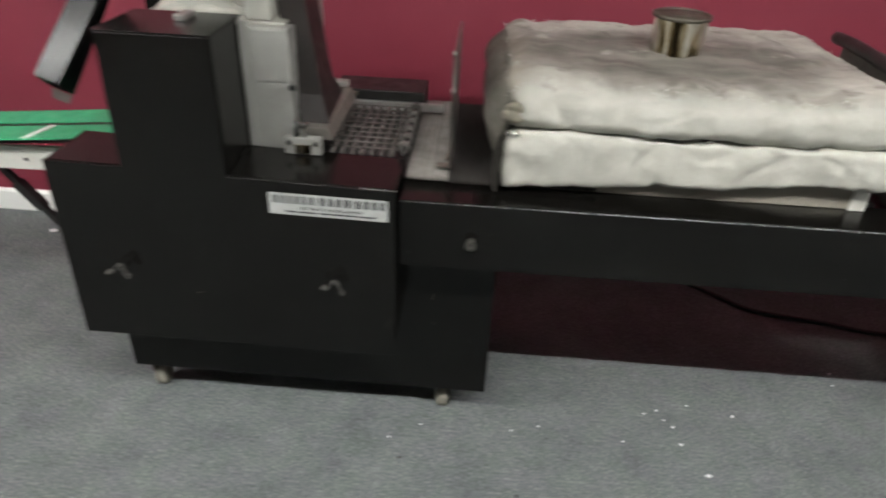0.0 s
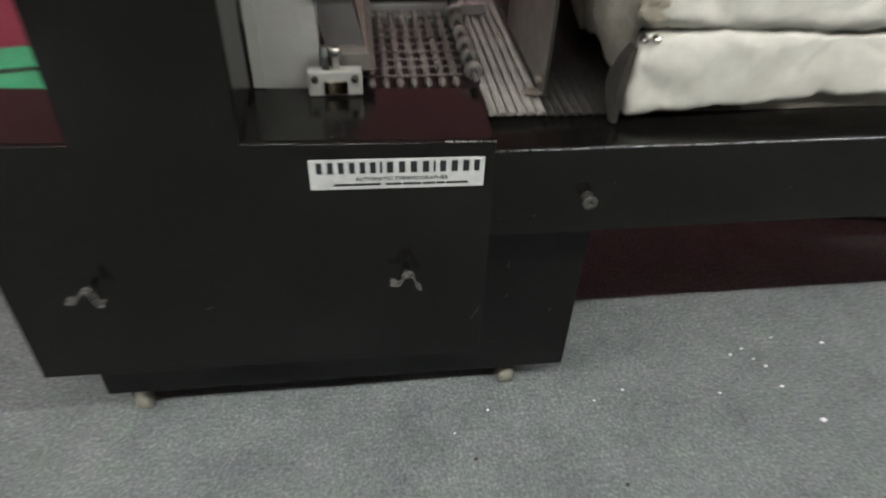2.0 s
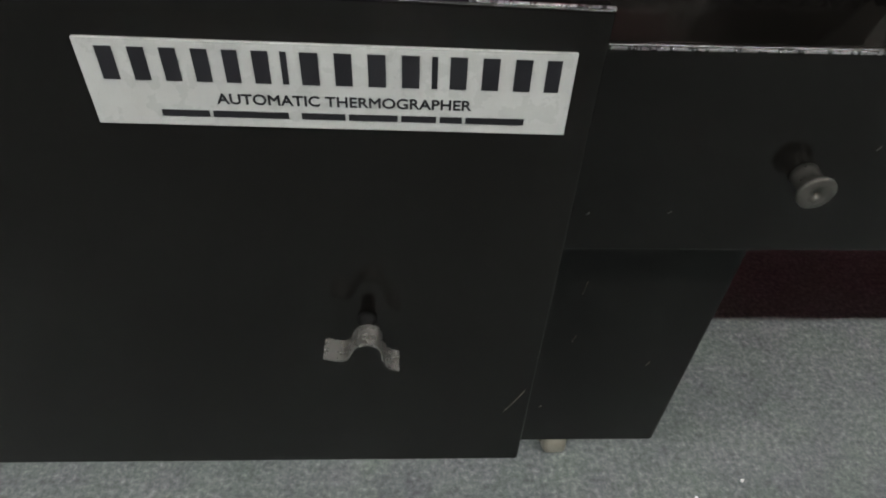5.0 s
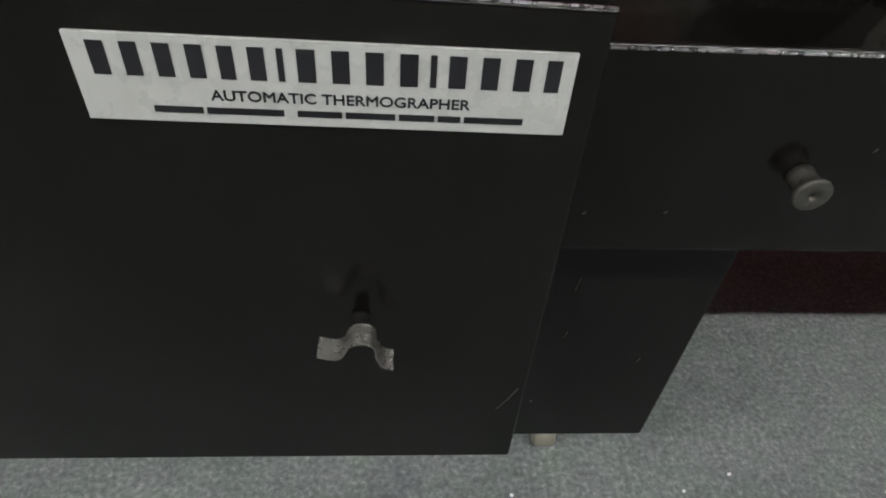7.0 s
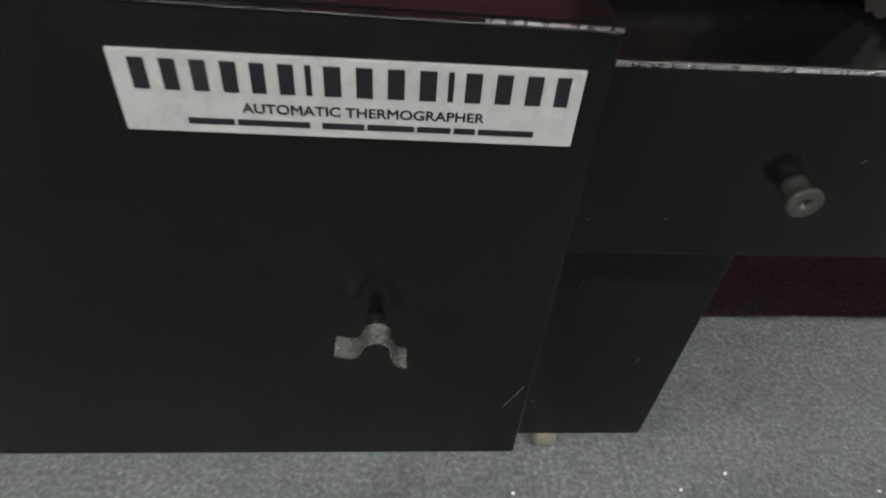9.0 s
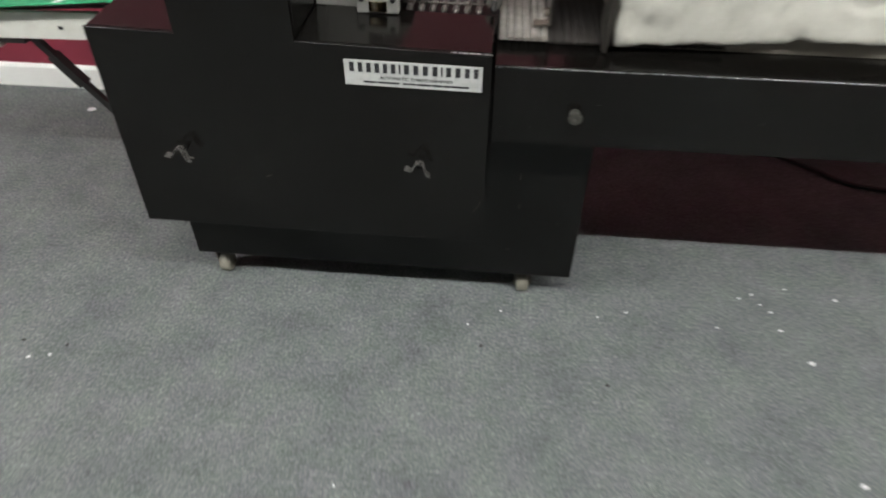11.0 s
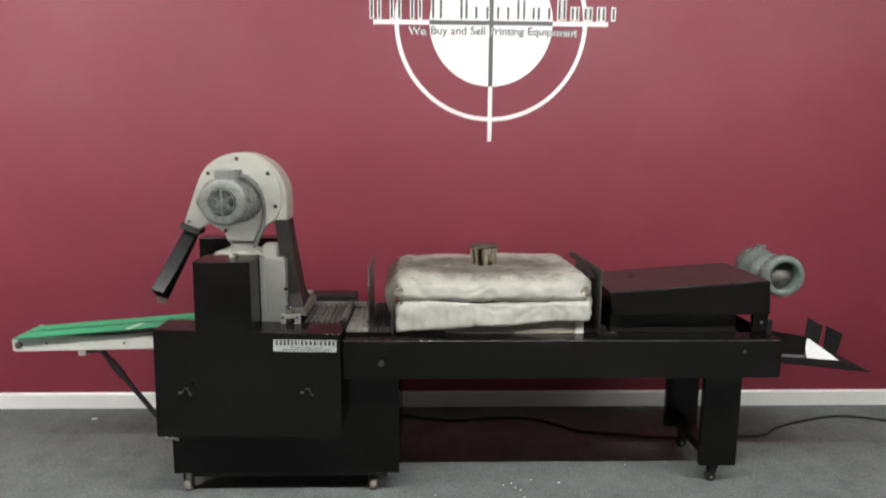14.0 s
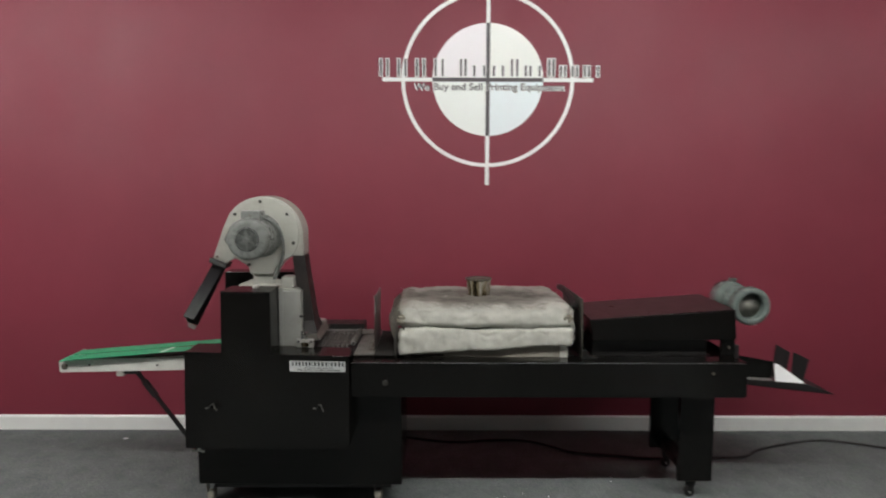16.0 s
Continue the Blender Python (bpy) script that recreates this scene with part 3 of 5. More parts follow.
def turned_caster(x, y, parent, top=0.109, r=0.03):
    """A swivel caster whose wheel points away from the wall."""
    c = part("caster", box(x - 0.022, x + 0.022, y - 0.022, y + 0.022, top - 0.012, top, 0.002), DULL, parent)
    for s_ in (-1, 1):
        part("fork", prism([(y - 0.020, top - 0.012), (y + 0.020, top - 0.012), (y + 0.010, r - 0.008), (y - 0.010, r - 0.008)], "x", x + s_ * 0.0205 - 0.0015, x + s_ * 0.0205 + 0.0015), DULL, c)
        part("axle_bolt", lathe([(0.003, x + s_ * 0.0265), (0.006, x + s_ * 0.0255), (0.006, x + s_ * 0.0222)], (0, y, r), "x", 10), DULL, c)
    part("wheel", lathe([(0.008, x - 0.0165), (r - 0.005, x - 0.0165), (r - 0.001, x - 0.013), (r, x), (r - 0.001, x + 0.013), (r - 0.005, x + 0.0165), (0.008, x + 0.0165)], (0, y, r), "x", 24), CASTER, c)


for x in (-0.672, 0.206):
    caster(x, 2.10, cab)
    turned_caster(x - 0.013, 1.694, cab)

cover = thing("front_cover", (-0.33, 1.57, 0.6), "black enamel sheet-metal front cover with maker's sticker, hung on the cabinet", "machine cover")
# leans a little: its foot stands further forward than its top
TOPY, FOOTY = 1.492, 1.478


def cover_top(x):
    return 0.8378 - 0.027 * (x + 0.33)


part("panel", prism([(1.4985, 0.8205), (1.4865, 0.373), (1.6365, 0.373), (1.6365, 0.8205)], "x", -0.728, 0.067), BLACK, cover)
face = prism([(-0.732, 0.370), (0.071, 0.366), (0.071, cover_top(0.071)), (-0.310, cover_top(-0.310)), (-0.310, 1.138), (-0.548, 1.138), (-0.548, cover_top(-0.548)), (-0.728, cover_top(-0.728))], "y", 1.490, 1.497, 0.003, None, 4)
for v in face.verts:
    v.co.y += (TOPY - FOOTY) * (v.co.z - 0.83) / 0.46
part("face_sheet", face, BLACK, cover, rounded=True)
for x0, x1 in ((-0.726, -0.549), (-0.309, 0.070)):
    part("top_plate", prism([(x0, cover_top(x0) - 0.005), (x1, cover_top(x1) - 0.005), (x1, cover_top(x1) - 0.001), (x0, cover_top(x0) - 0.001)], "y", 1.5005, 1.672, 0.0016), BLACK, cover)


def cover_y(z):
    return 1.490 + (TOPY - FOOTY) * (z - 0.83) / 0.46


def wing_latch(x, z, parent, turn):
    y = cover_y(z)
    stud = part("wing_latch", lathe([(0.0075, 0), (0.0072, -0.004), (0.0052, -0.005), (0.0052, -0.0215), (0.003, -0.0218)], (x, y, z), "y", 16), STUD, parent, "worn steel wing latch")
    wave = [(-0.021, 0, -0.003), (-0.013, 0, -0.0045), (-0.0085, 0, -0.002), (-0.0066, 0, 0.005), (-0.0050, 0, 0.013), (-0.0005, 0, 0.0172), (0.0052, 0, 0.0168), (0.0082, 0, 0.0125), (0.0096, 0, 0.005), (0.0122, 0, -0.003), (0.0155, 0, -0.0085), (0.021, 0, -0.0098)]
    prof = [(1.34 * q.x - 0.0015, 1.0 * q.z) for q in smooth_path(wave, 4)]
    bm = bmesh.new()
    ca, sa = math.cos(turn), math.sin(turn)
    lo_, hi_ = [], []
    for u, v in prof:
        for off, lst in ((0.0, lo_), (0.0018, hi_)):
            vv = v + off
            lst.append((x + u * ca - vv * sa, z + u * sa + vv * ca))
    prism(lo_ + hi_[::-1], "y", y - 0.040, y - 0.022, bm=bm)
    part("wing", bm, LATCH, stud, "bent steel wing")


wing_latch(-0.070, 0.581, cover, -0.17)
wing_latch(-0.588, 0.583, cover, -0.10)
for x, z, h in ((0.060, 0.472, 0.022),):
    part("scratch", tube([(x - 0.012, cover_y(z) - 0.0004, z - h), (x - 0.003, cover_y(z) - 0.0004, z - 0.004), (x + 0.004, cover_y(z) - 0.0004, z + h * 0.6)], 0.00032, 5), DULL, cover, "pale paint scratch")
part("worn_edge", tube([(-0.008, 1.4925, cover_top(-0.008) - 0.0008), (0.0705, 1.4925, cover_top(0.0705) - 0.0008)], 0.0013, 8), EDGEGLINT, cover, "thin bare metal strip for the edge's glint and worn enamel")
fit_ = part("drain_fitting", lathe([(0.009, 0), (0.009, 0.02), (0.006, 0.021), (0.006, 0.05)], (-0.70, 1.575, 0.3185), "z", 14), CHROME, cover)
part("tee_arm", lathe([(0.007, -0.736), (0.0105, -0.734), (0.0105, -0.712), (0.007, -0.710), (0.007, -0.690), (0.0105, -0.688), (0.0105, -0.674), (0.006, -0.672)], (0, 1.575, 0.318), "x", 14), CHROME, fit_)

for x, z, h in ((-0.41, 0.52, 0.003),):
    part("scratch", tube([(x - 0.006, cover_y(z) - 0.0004, z - h), (x + 0.008, cover_y(z) - 0.0004, z + h)], 0.00035, 5), DULL, cover, "pale paint scratch")
for x, z, h in ((0.155, 0.443, 0.010), (0.159, 0.352, 0.006), (0.140, 0.203, 0.0015), (0.262, 0.30, 0.004)):
    part("scuff", tube([(x - 0.001, CY0 - 0.0003, z - h), (x + 0.0015, CY0 - 0.0003, z + h)], 0.0004, 5), DULL, cab, "pale paint scuff")

# maker's sticker
SX0, SX1, SZ0, SZ1 = -0.216, 0.054, 0.7525, 0.8045
st = part("sticker", prism([(SX0, SZ0), (SX1, SZ0), (SX1, SZ1), (SX0, SZ1)], "y", 1.4862, 1.4890), STICKER, cover, "white maker's sticker with dark print")
for v in st.data.vertices:
    v.co.y += cover_y(v.co.z + 0.6) - cover_y(0.778)
W_, H_ = SX1 - SX0, SZ1 - SZ0
nx = SX0 + 0.024 * W_
for w, thin in ((0.064, 0), (0.062, 0), (0.062, 0), (0.062, 0), (0.058, 0), (0.062, 0), (0.032, 1), (0.070, 0), (0.068, 0), (0.070, 0), (0.070, 0), (0.031, 1), (0.068, 0), (0.068, 0), (0.068, 0), (0.060, 0)):
    fill = 0.30 if thin else 0.24
    part("name_bar", box(nx + fill * w * W_, nx + (1 - fill) * w * W_, 1.4857, 1.4861, SZ0 + 0.545 * H_, SZ0 + 0.92 * H_, 0), INK, st)
    nx += 0.9846 * w * W_
words("AUTOMATIC THERMOGRAPHER", 0.0091, INK, st, "sticker_word", (SX0 + 0.256 * W_, 1.48595, SZ0 + 0.285 * H_), 0.533 * W_, 0.0002, 0.00020)
nx = SX0 + 0.133 * W_
for w in (0.106, 0.165, 0.02, 0.10, 0.112, 0.083, 0.056, 0.135):
    if w > 0.03:
        part("small_print_bar", box(nx + 0.001, nx + w * W_ - 0.001, 1.4857, 1.4861, SZ0 + 0.118 * H_, SZ0 + 0.195 * H_, 0), INK, st)
    nx += w * W_

# stuck on a little askew
for ob in [st] + list(st.children):
    for v in ob.data.vertices:
        v.co.y += (cover_y(v.co.z + 0.6) - cover_y(0.778)) * (ob is not st)
        v.co.z -= (v.co.x - (SX0 + SX1) / 2 - 0.33) * 0.0155

tower = thing("drive_housing", (-0.43, 1.6, 0.8345), "tall black enamel drive housing on top of the cabinet", "machine housing")
part("shell", box(-0.548, -0.310, 1.5085, 1.690, 0.8359, 1.137, 0.003, 4), BLACK, tower, rounded=True)
part("lid", box(-0.551, -0.307, 1.5, 1.694, 1.1385, 1.142, 0.0014, 3), BLACK, tower, rounded=True)
part("lid_latch", box(-0.42, -0.395, 1.60, 1.66, 1.1424, 1.155, 0.003), STEEL, tower)
rear = thing("rear_housing", (-0.43, 2.1, 0.812), "black enamel rear drive housing behind the blower", "machine housing")
part("shell", box(-0.70, -0.31, 2.045, 2.165, 0.8125, 1.166, 0.004), BLACK, rear)

frame_ = thing("powder_frame", (-0.25, 1.85, 0.812), "dull grey steel powder hopper between black housings", "hopper")
part("side_plate", box(-0.306, -0.196, 1.672, 1.684, 0.8125, 1.118, 0.0015), GREYSTEEL, frame_)
part("side_plate", box(-0.306, -0.196, 2.014, 2.026, 0.8125, 1.118, 0.0015), GREYSTEEL, frame_)
part("edge_flange", box(-0.307, -0.286, 1.667, 1.6715, 0.8375, 1.135, 0.001), GREYSTEEL, frame_)
part("lap_plate", box(-0.2855, -0.1965, 1.6695, 1.6715, 1.0, 1.116, 0.0006), GREYSTEEL, frame_)
part("front_sheet", box(-0.199, -0.196, 1.6845, 2.0135, 0.86, 1.116, 0.0008), GREYSTEEL, frame_)
part("hopper_lid", box(-0.545, -0.21, 1.696, 2.02, 1.120, 1.128, 0.003), CREAM, frame_)
part("lid_block", box(-0.30, -0.238, 1.700, 1.80, 1.1285, 1.185, 0.006), CREAM, frame_)
part("plate_cap", box(-0.306, -0.194, 1.672, 1.72, 1.1185, 1.1205, 0.0008), GREYSTEEL, frame_)
part("hinge_tab", box(-0.20, -0.184, 1.660, 1.6665, 0.984, 0.996, 0.001), BLACKMATT, frame_)

# ---------------------------------------------------------------- blower with its ducts
blow = thing("vacuum_blower", (-0.395, 1.76, 1.128), "cream painted vacuum blower with grey electric motor and black ducts", "blower")
BX, BZ, BR, BYF = -0.405, 1.402, 0.192, 1.735
def pear(r, cx, foot):
    """Round scroll outline that tapers down into the pedestal neck."""
    out = [(cx + r * math.cos(math.radians(d)), BZ + r * math.sin(math.radians(d))) for d in range(-32, 213, 4)]
    return out + [(BX - foot - 0.012, 1.238), (BX - foot, 1.198), (BX + foot, 1.198), (BX + foot + 0.012, 1.238)]


part("front_plate", prism(pear(BR, BX, 0.060), "y", BYF, BYF + 0.012, 0.003), CREAM, blow)
SXC, SR = BX + 0.012, 0.2
scroll = [(SXC + SR * math.cos(math.radians(d)), BZ - 0.004 + SR * math.sin(math.radians(d))) for d in range(0, 216, 5)]
scroll += [(BX - 0.075, 1.235), (BX - 0.058, 1.202), (BX + 0.058, 1.202), (BX + 0.085, 1.245), (SXC + 0.135, 1.292), (SXC + SR, 1.292)]
part("housing", prism(scroll, "y", BYF + 0.0125, 1.892, 0.006), CREAM, blow)
outlet = part("outlet_left", loft([[(-0.668, 1.770, 1.276), (-0.604, 1.770, 1.250), (-0.604, 1.842, 1.250), (-0.668, 1.842, 1.276)],
                                   [(-0.598, 1.752, 1.45), (-0.47, 1.752, 1.32), (-0.47, 1.852, 1.32), (-0.598, 1.852, 1.45)]]), CREAM, blow)
part("outlet_bolt", lathe([(0.007, 1.7685), (0.007, 1.764), (0.004, 1.762)], (-0.645, 0, 1.283), "y", 10), DULL, outlet)
neck = loft([[(BX + sx * w, 1.795 + sy * d, z) for sx, sy in ((-1, -1), (1, -1), (1, 1), (-1, 1))] for z, w, d in
             ((1.1285, 0.125, 0.05), (1.136, 0.115, 0.048), (1.150, 0.058, 0.043), (1.175, 0.050, 0.04), (1.1975, 0.060, 0.04))])
bmesh.ops.bevel(neck, geom=list(neck.edges), offset=0.005, segments=2, affect="EDGES")
part("pedestal", neck, CREAM, blow)
for deg in (91, 38, 142, -15, 247, 196):
    a = math.radians(deg)
    part("bolt", lathe([(0.0085, 0), (0.0085, -0.005), (0.006, -0.008)], (BX + 0.169 * math.cos(a), BYF, BZ + 0.169 * math.sin(a)), "y", 8), RUBBER, blow)
MX, MZ, MF = -0.409, 1.397, 1.490
motor = part("motor", lathe([(0.03, BYF), (0.110, BYF), (0.112, BYF - 0.006), (0.106, BYF - 0.020), (0.097, BYF - 0.034), (0.095, MF + 0.09), (0.0955, MF + 0.066), (0.101, MF + 0.062), (0.103, MF + 0.024), (0.098, MF + 0.010), (0.088, MF + 0.002), (0.066, MF)], (MX, 0, MZ), "y", 56), GREYPAINT, blow, "grey painted electric motor")
part("grille", lathe([(0.058, MF - 0.0005), (0.058, MF - 0.003), (0.001, MF - 0.003)], (MX, 0, MZ), "y", 40), RUBBER, motor)
for r0, r1 in ((0.0, 0.008), (0.0155, 0.0190), (0.0265, 0.0300), (0.0375, 0.0410), (0.0495, 0.0530)):
    part("grille_ring", lathe([(max(r0, 0.001), MF - 0.0032), (max(r0, 0.001), MF - 0.006), (r1, MF - 0.006), (r1, MF - 0.0032)], (MX, 0, MZ), "y", 36), GREYPAINT, motor)
for k in range(6):
    a = math.radians(60 * k + 30)
    ca, sa = math.cos(a), math.sin(a)
    pts = [(MX + r * ca - s * sa, MZ + r * sa + s * ca) for r, s in ((0.008, -0.0025), (0.058, -0.0025), (0.058, 0.0025), (0.008, 0.0025))]
    part("grille_spoke", prism(pts, "y", MF - 0.0065, MF - 0.0033), GREYPAINT, motor)
tb = part("terminal_box", box(MX - 0.048, MX + 0.046, 1.560, 1.660, MZ + 0.080, MZ + 0.133, 0.005), GREYPAINT, motor)
part("box_screw", lathe([(0.005, 1.5595), (0.005, 1.557), (0.003, 1.556)], (MX - 0.002, 0, MZ + 0.112), "y", 8), DULL, tb)
part("capacitor", prism([(MX - 0.085, MZ + 0.034), (MX - 0.118, MZ + 0.020), (MX - 0.128, MZ - 0.004), (MX - 0.116, MZ - 0.030), (MX - 0.085, MZ - 0.04)], "y", 1.545, 1.665, 0.005), GREYPAINT, motor)
part("motor_cord", tube(smooth_path([(MX + 0.046, 1.62, MZ + 0.10), (MX + 0.085, 1.655, MZ + 0.070), (MX + 0.113, 1.69, MZ + 0.02), (MX + 0.120, 1.715, MZ - 0.05), (MX + 0.112, 1.722, MZ - 0.12), (MX + 0.092, 1.724, MZ - 0.172), (MX + 0.066, 1.735, MZ - 0.225)]), 0.0085), GREYPAINT, motor, "grey flexible conduit")
# white residue heaped round the pedestal foot
heap = bmesh.new()
nu, nv = 36, 8
rings_ = []
for i in range(nv + 1):
    f = i / nv
    row = []
    for k in range(nu):
        a = 2 * math.pi * k / nu
        wob = 1 + 0.28 * noise.noise(Vector((2.2 * math.cos(a), 2.2 * math.sin(a), 4.0)))
        r = (1 - f) * wob
        row.append(heap.verts.new((BX - 0.0 + 0.135 * r * math.cos(a), 1.795 + 0.060 * r * math.sin(a),
                                   1.1286 + 0.046 * f ** 0.7 + 0.014 * min(1, 3 * f) * noise.noise(Vector((9 * r * math.cos(a), 9 * r * math.sin(a), 1.0))))))
    rings_.append(row)
for p, q in zip(rings_, rings_[1:]):
    for k in range(nu):
        heap.faces.new((p[k], p[(k + 1) % nu], q[(k + 1) % nu], q[k])).smooth = True
heap.faces.new(rings_[0][::-1])
part("caked_powder", heap, CLOTH, blow, "white caked powder round the pedestal")
# black ducts: the discharge duct leans forward and is open at its end
collar = loft([[(-0.680, 1.762, 1.278), (-0.594, 1.762, 1.244), (-0.594, 1.848, 1.244), (-0.680, 1.848, 1.278)],
               [(-0.686, 1.752, 1.256), (-0.602, 1.752, 1.222), (-0.602, 1.840, 1.222), (-0.686, 1.840, 1.256)]])
part("duct_collar", collar, BLACK, blow)
left_duct = loft([[(-0.672, 1.790, 1.252), (-0.616, 1.790, 1.230), (-0.616, 1.836, 1.230), (-0.672, 1.836, 1.252)],
                  [(-0.768, 1.602, 1.004), (-0.716, 1.602, 0.986), (-0.716, 1.652, 0.944), (-0.768, 1.652, 0.962)]])
bmesh.ops.delete(left_duct, geom=[f for f in left_duct.faces if sum(v.co.z for v in f.verts) / 4 < 1.0], context="FACES_ONLY")
bmesh.ops.solidify(left_duct, geom=list(left_duct.faces), thickness=0.003)
dl = part("discharge_duct", left_duct, SATIN, blow, "black square discharge duct hanging down")
# paler sheet stands in for light on the tip of the black back wall
part("duct_lip", loft([[(-0.765, 1.648, 0.962), (-0.719, 1.648, 0.944), (-0.719, 1.650, 0.943), (-0.765, 1.650, 0.961)],
                       [(-0.764, 1.642, 0.938), (-0.729, 1.642, 0.924), (-0.729, 1.644, 0.923), (-0.764, 1.644, 0.937)]]), PLATE, dl)
part("suction_duct", loft([[(-0.250, 1.745, 1.2915), (-0.185, 1.745, 1.2915), (-0.185, 1.85, 1.2915), (-0.250, 1.85, 1.2915)],
                           [(-0.244, 1.742, 1.24), (-0.180, 1.742, 1.24), (-0.180, 1.85, 1.24), (-0.244, 1.85, 1.24)],
                           [(-0.204, 1.725, 0.955), (-0.138, 1.725, 0.955), (-0.144, 1.88, 0.955), (-0.204, 1.88, 0.955)],
                           [(-0.186, 1.70, 0.893), (-0.120, 1.70, 0.893), (-0.136, 1.95, 0.893), (-0.186, 1.95, 0.893)]]), DUCTBLACK, blow, "dusty black suction duct")
part("suction_nozzle", prism([(-0.188, 0.8925), (-0.118, 0.8925), (-0.104, 0.862), (-0.150, 0.862)], "y", 1.672, 1.988, 0.002), NOZZLE, blow, "dull steel suction nozzle")

# ---------------------------------------------------------------- feed bed
bed = thing("transfer_bed", (0.0, 1.85, 0.812), "shiny steel roller and belt bed between powder unit and oven", "conveyor bed")
part("deck", box(-0.19, 0.0705, 1.675, 2.03, 0.8125, 0.817, 0.001), BLACKMATT, bed)
for k in range(7):
    x = -0.112 + k * 0.0245
    beads = [(0.003, 1.679)]
    for j in range(14):
        y = 1.684 + j * 0.0242
        beads += [(0.0035, y), (0.0066, y + 0.003), (0.0076, y + 0.0085), (0.0066, y + 0.014), (0.0035, y + 0.017)]
    part("bead_roller", lathe(beads + [(0.003, 2.022)], (x, 0, 0.8275), "y", 12), BEAD, bed, "steel roller with round beads")
for j in range(10):
    part("cross_wire", tube([(-0.128, 1.7065 + j * 0.0334, 0.8350), (0.05, 1.7065 + j * 0.0334, 0.8350)], 0.0018, 8), BEAD, bed)
shaft = part("shaft", lathe([(0.006, 1.66), (0.006, 2.03)], (0.066, 0, 0.842), "y", 12), BLACKMATT, bed)
for k in range(6):
    y = 1.70 + k * 0.055
    part("collar", lathe([(0.0062, y), (0.0135, y), (0.0165, y + 0.002), (0.0165, y + 0.009), (0.0135, y + 0.011), (0.0062, y + 0.011)], (0.066, 0, 0.842), "y", 18), BEAD, shaft)
for yy in (1.652, 2.006):
    bb = part("bearing_block", box(-0.216, -0.128, yy - 0.012, yy + 0.012, 0.8335, 0.876, 0.003), GREYSTEEL, bed)
    part("bushing", box(-0.190, -0.152, yy - 0.016, yy - 0.0125, 0.838, 0.860, 0.002), BRASS, bb)
    for sx in (-0.204, -0.140):
        part("screw", lathe([(0.006, yy - 0.0125), (0.006, yy - 0.0165)], (sx, 0, 0.864), "y", 8), RUBBER, bb)
    part("adjuster", lathe([(0.007, 0.876), (0.007, 0.899), (0.011, 0.900), (0.011, 0.912), (0.005, 0.913)], (-0.170, yy, 0), "z", 12), CHROME, bb)
part("rear_strip", box(-0.125, 0.14, 2.026, 2.036, 0.8175, 0.842, 0.001), STEEL, bed)
part("rear_bracket", box(-0.153, -0.136, 1.975, 1.990, 0.8175, 0.8965, 0.003), DULL, bed)
part("bracket_cap", box(-0.160, -0.124, 1.967, 1.998, 0.897, 0.912, 0.003), GREYSTEEL, bed)
part("bracket_arm", box(-0.1355, -0.098, 1.979, 1.986, 0.872, 0.882, 0.002), DULL, bed)
part("front_post", box(-0.192, -0.180, 1.642, 1.652, 0.8765, 0.918, 0.002), CHROME, bed)
part("rear_guard", box(-0.18, 0.085, 2.04, 2.165, 0.8125, 0.870, 0.004), BLACKMATT, bed)

# ---------------------------------------------------------------- oven conveyor: rails, mesh belt, legs
conv = thing("conveyor_frame", (1.1, 1.85, 0), "long black enamel conveyor frame on a castered leg", "conveyor")
rail = bmesh.new()
prism([(1.525, 0.612), (1.525, 0.790), (1.650, 0.790), (1.650, 0.776), (1.540, 0.776), (1.540, 0.612)], "x", 0.0745, 2.03, 0.004, rail, 6)
part("front_rail", rail, BLACK, conv, rounded=True)
rail = bmesh.new()
prism([(2.27, 0.612), (2.27, 0.790), (2.17, 0.790), (2.17, 0.776), (2.255, 0.776), (2.255, 0.612)], "x", 0.3185, 2.03, 0.0028, rail)
part("rear_rail", rail, BLACK, conv)
part("end_plate", box(2.0305, 2.036, 1.527, 2.268, 0.615, 0.787, 0.002), BLACK, conv)
part("bed_pan", box(0.3185, 2.03, 1.5405, 2.2545, 0.70, 0.712, 0.002), BLACKMATT, conv)
# wire belt: flattened spirals side by side on cross rods, bright outside the oven, coloured dark for the shade inside
def spiral(x, bm, pitch=0.0043, y0=1.612, y1=2.16, z=0.8055, wide=0.0082, high=0.0042):
    n = int((y1 - y0) / pitch)
    tube([(x + wide * math.cos(2 * math.pi * k / 6), y0 + pitch * k / 6, z + high * math.sin(2 * math.pi * k / 6)) for k in range(6 * n)], 0.0014, 4, bm)


belt = bmesh.new()
for k in range(6):
    spiral(0.0865 + 0.0168 * k, belt)
tagged(part("mesh_belt", belt, WIRE, conv, "bright spiral wire conveyor belt"), kind="stuff")
belt = bmesh.new()
for k in range(6, 27):
    spiral(0.0865 + 0.0168 * k, belt, 0.0075, 1.612, 2.16, 0.8015)
tagged(part("oven_belt", belt, SHADEWIRE, conv, "spiral wire conveyor belt, darkened for the oven's shade"), kind="stuff")
for k in range(27):
    part("cross_rod", tube([(0.095 + 0.0168 * k, 1.609, 0.805 if k < 6 else 0.801), (0.095 + 0.0168 * k, 2.162, 0.805 if k < 6 else 0.801)], 0.0016, 6), SHADEWIRE if k > 5 else WIRE, conv)
part("belt_bed", box(0.0755, 1.20, 1.6545, 2.1495, 0.785, 0.795, 0.001), BLACKMATT, conv)
part("worn_edge", tube([(0.078, 1.5258, 0.7866), (0.9, 1.5258, 0.7866), (2.02, 1.5258, 0.7866)], 0.0013, 8), EDGEGLINT, conv, "thin bare metal strip for the rail edge's glint and wear")
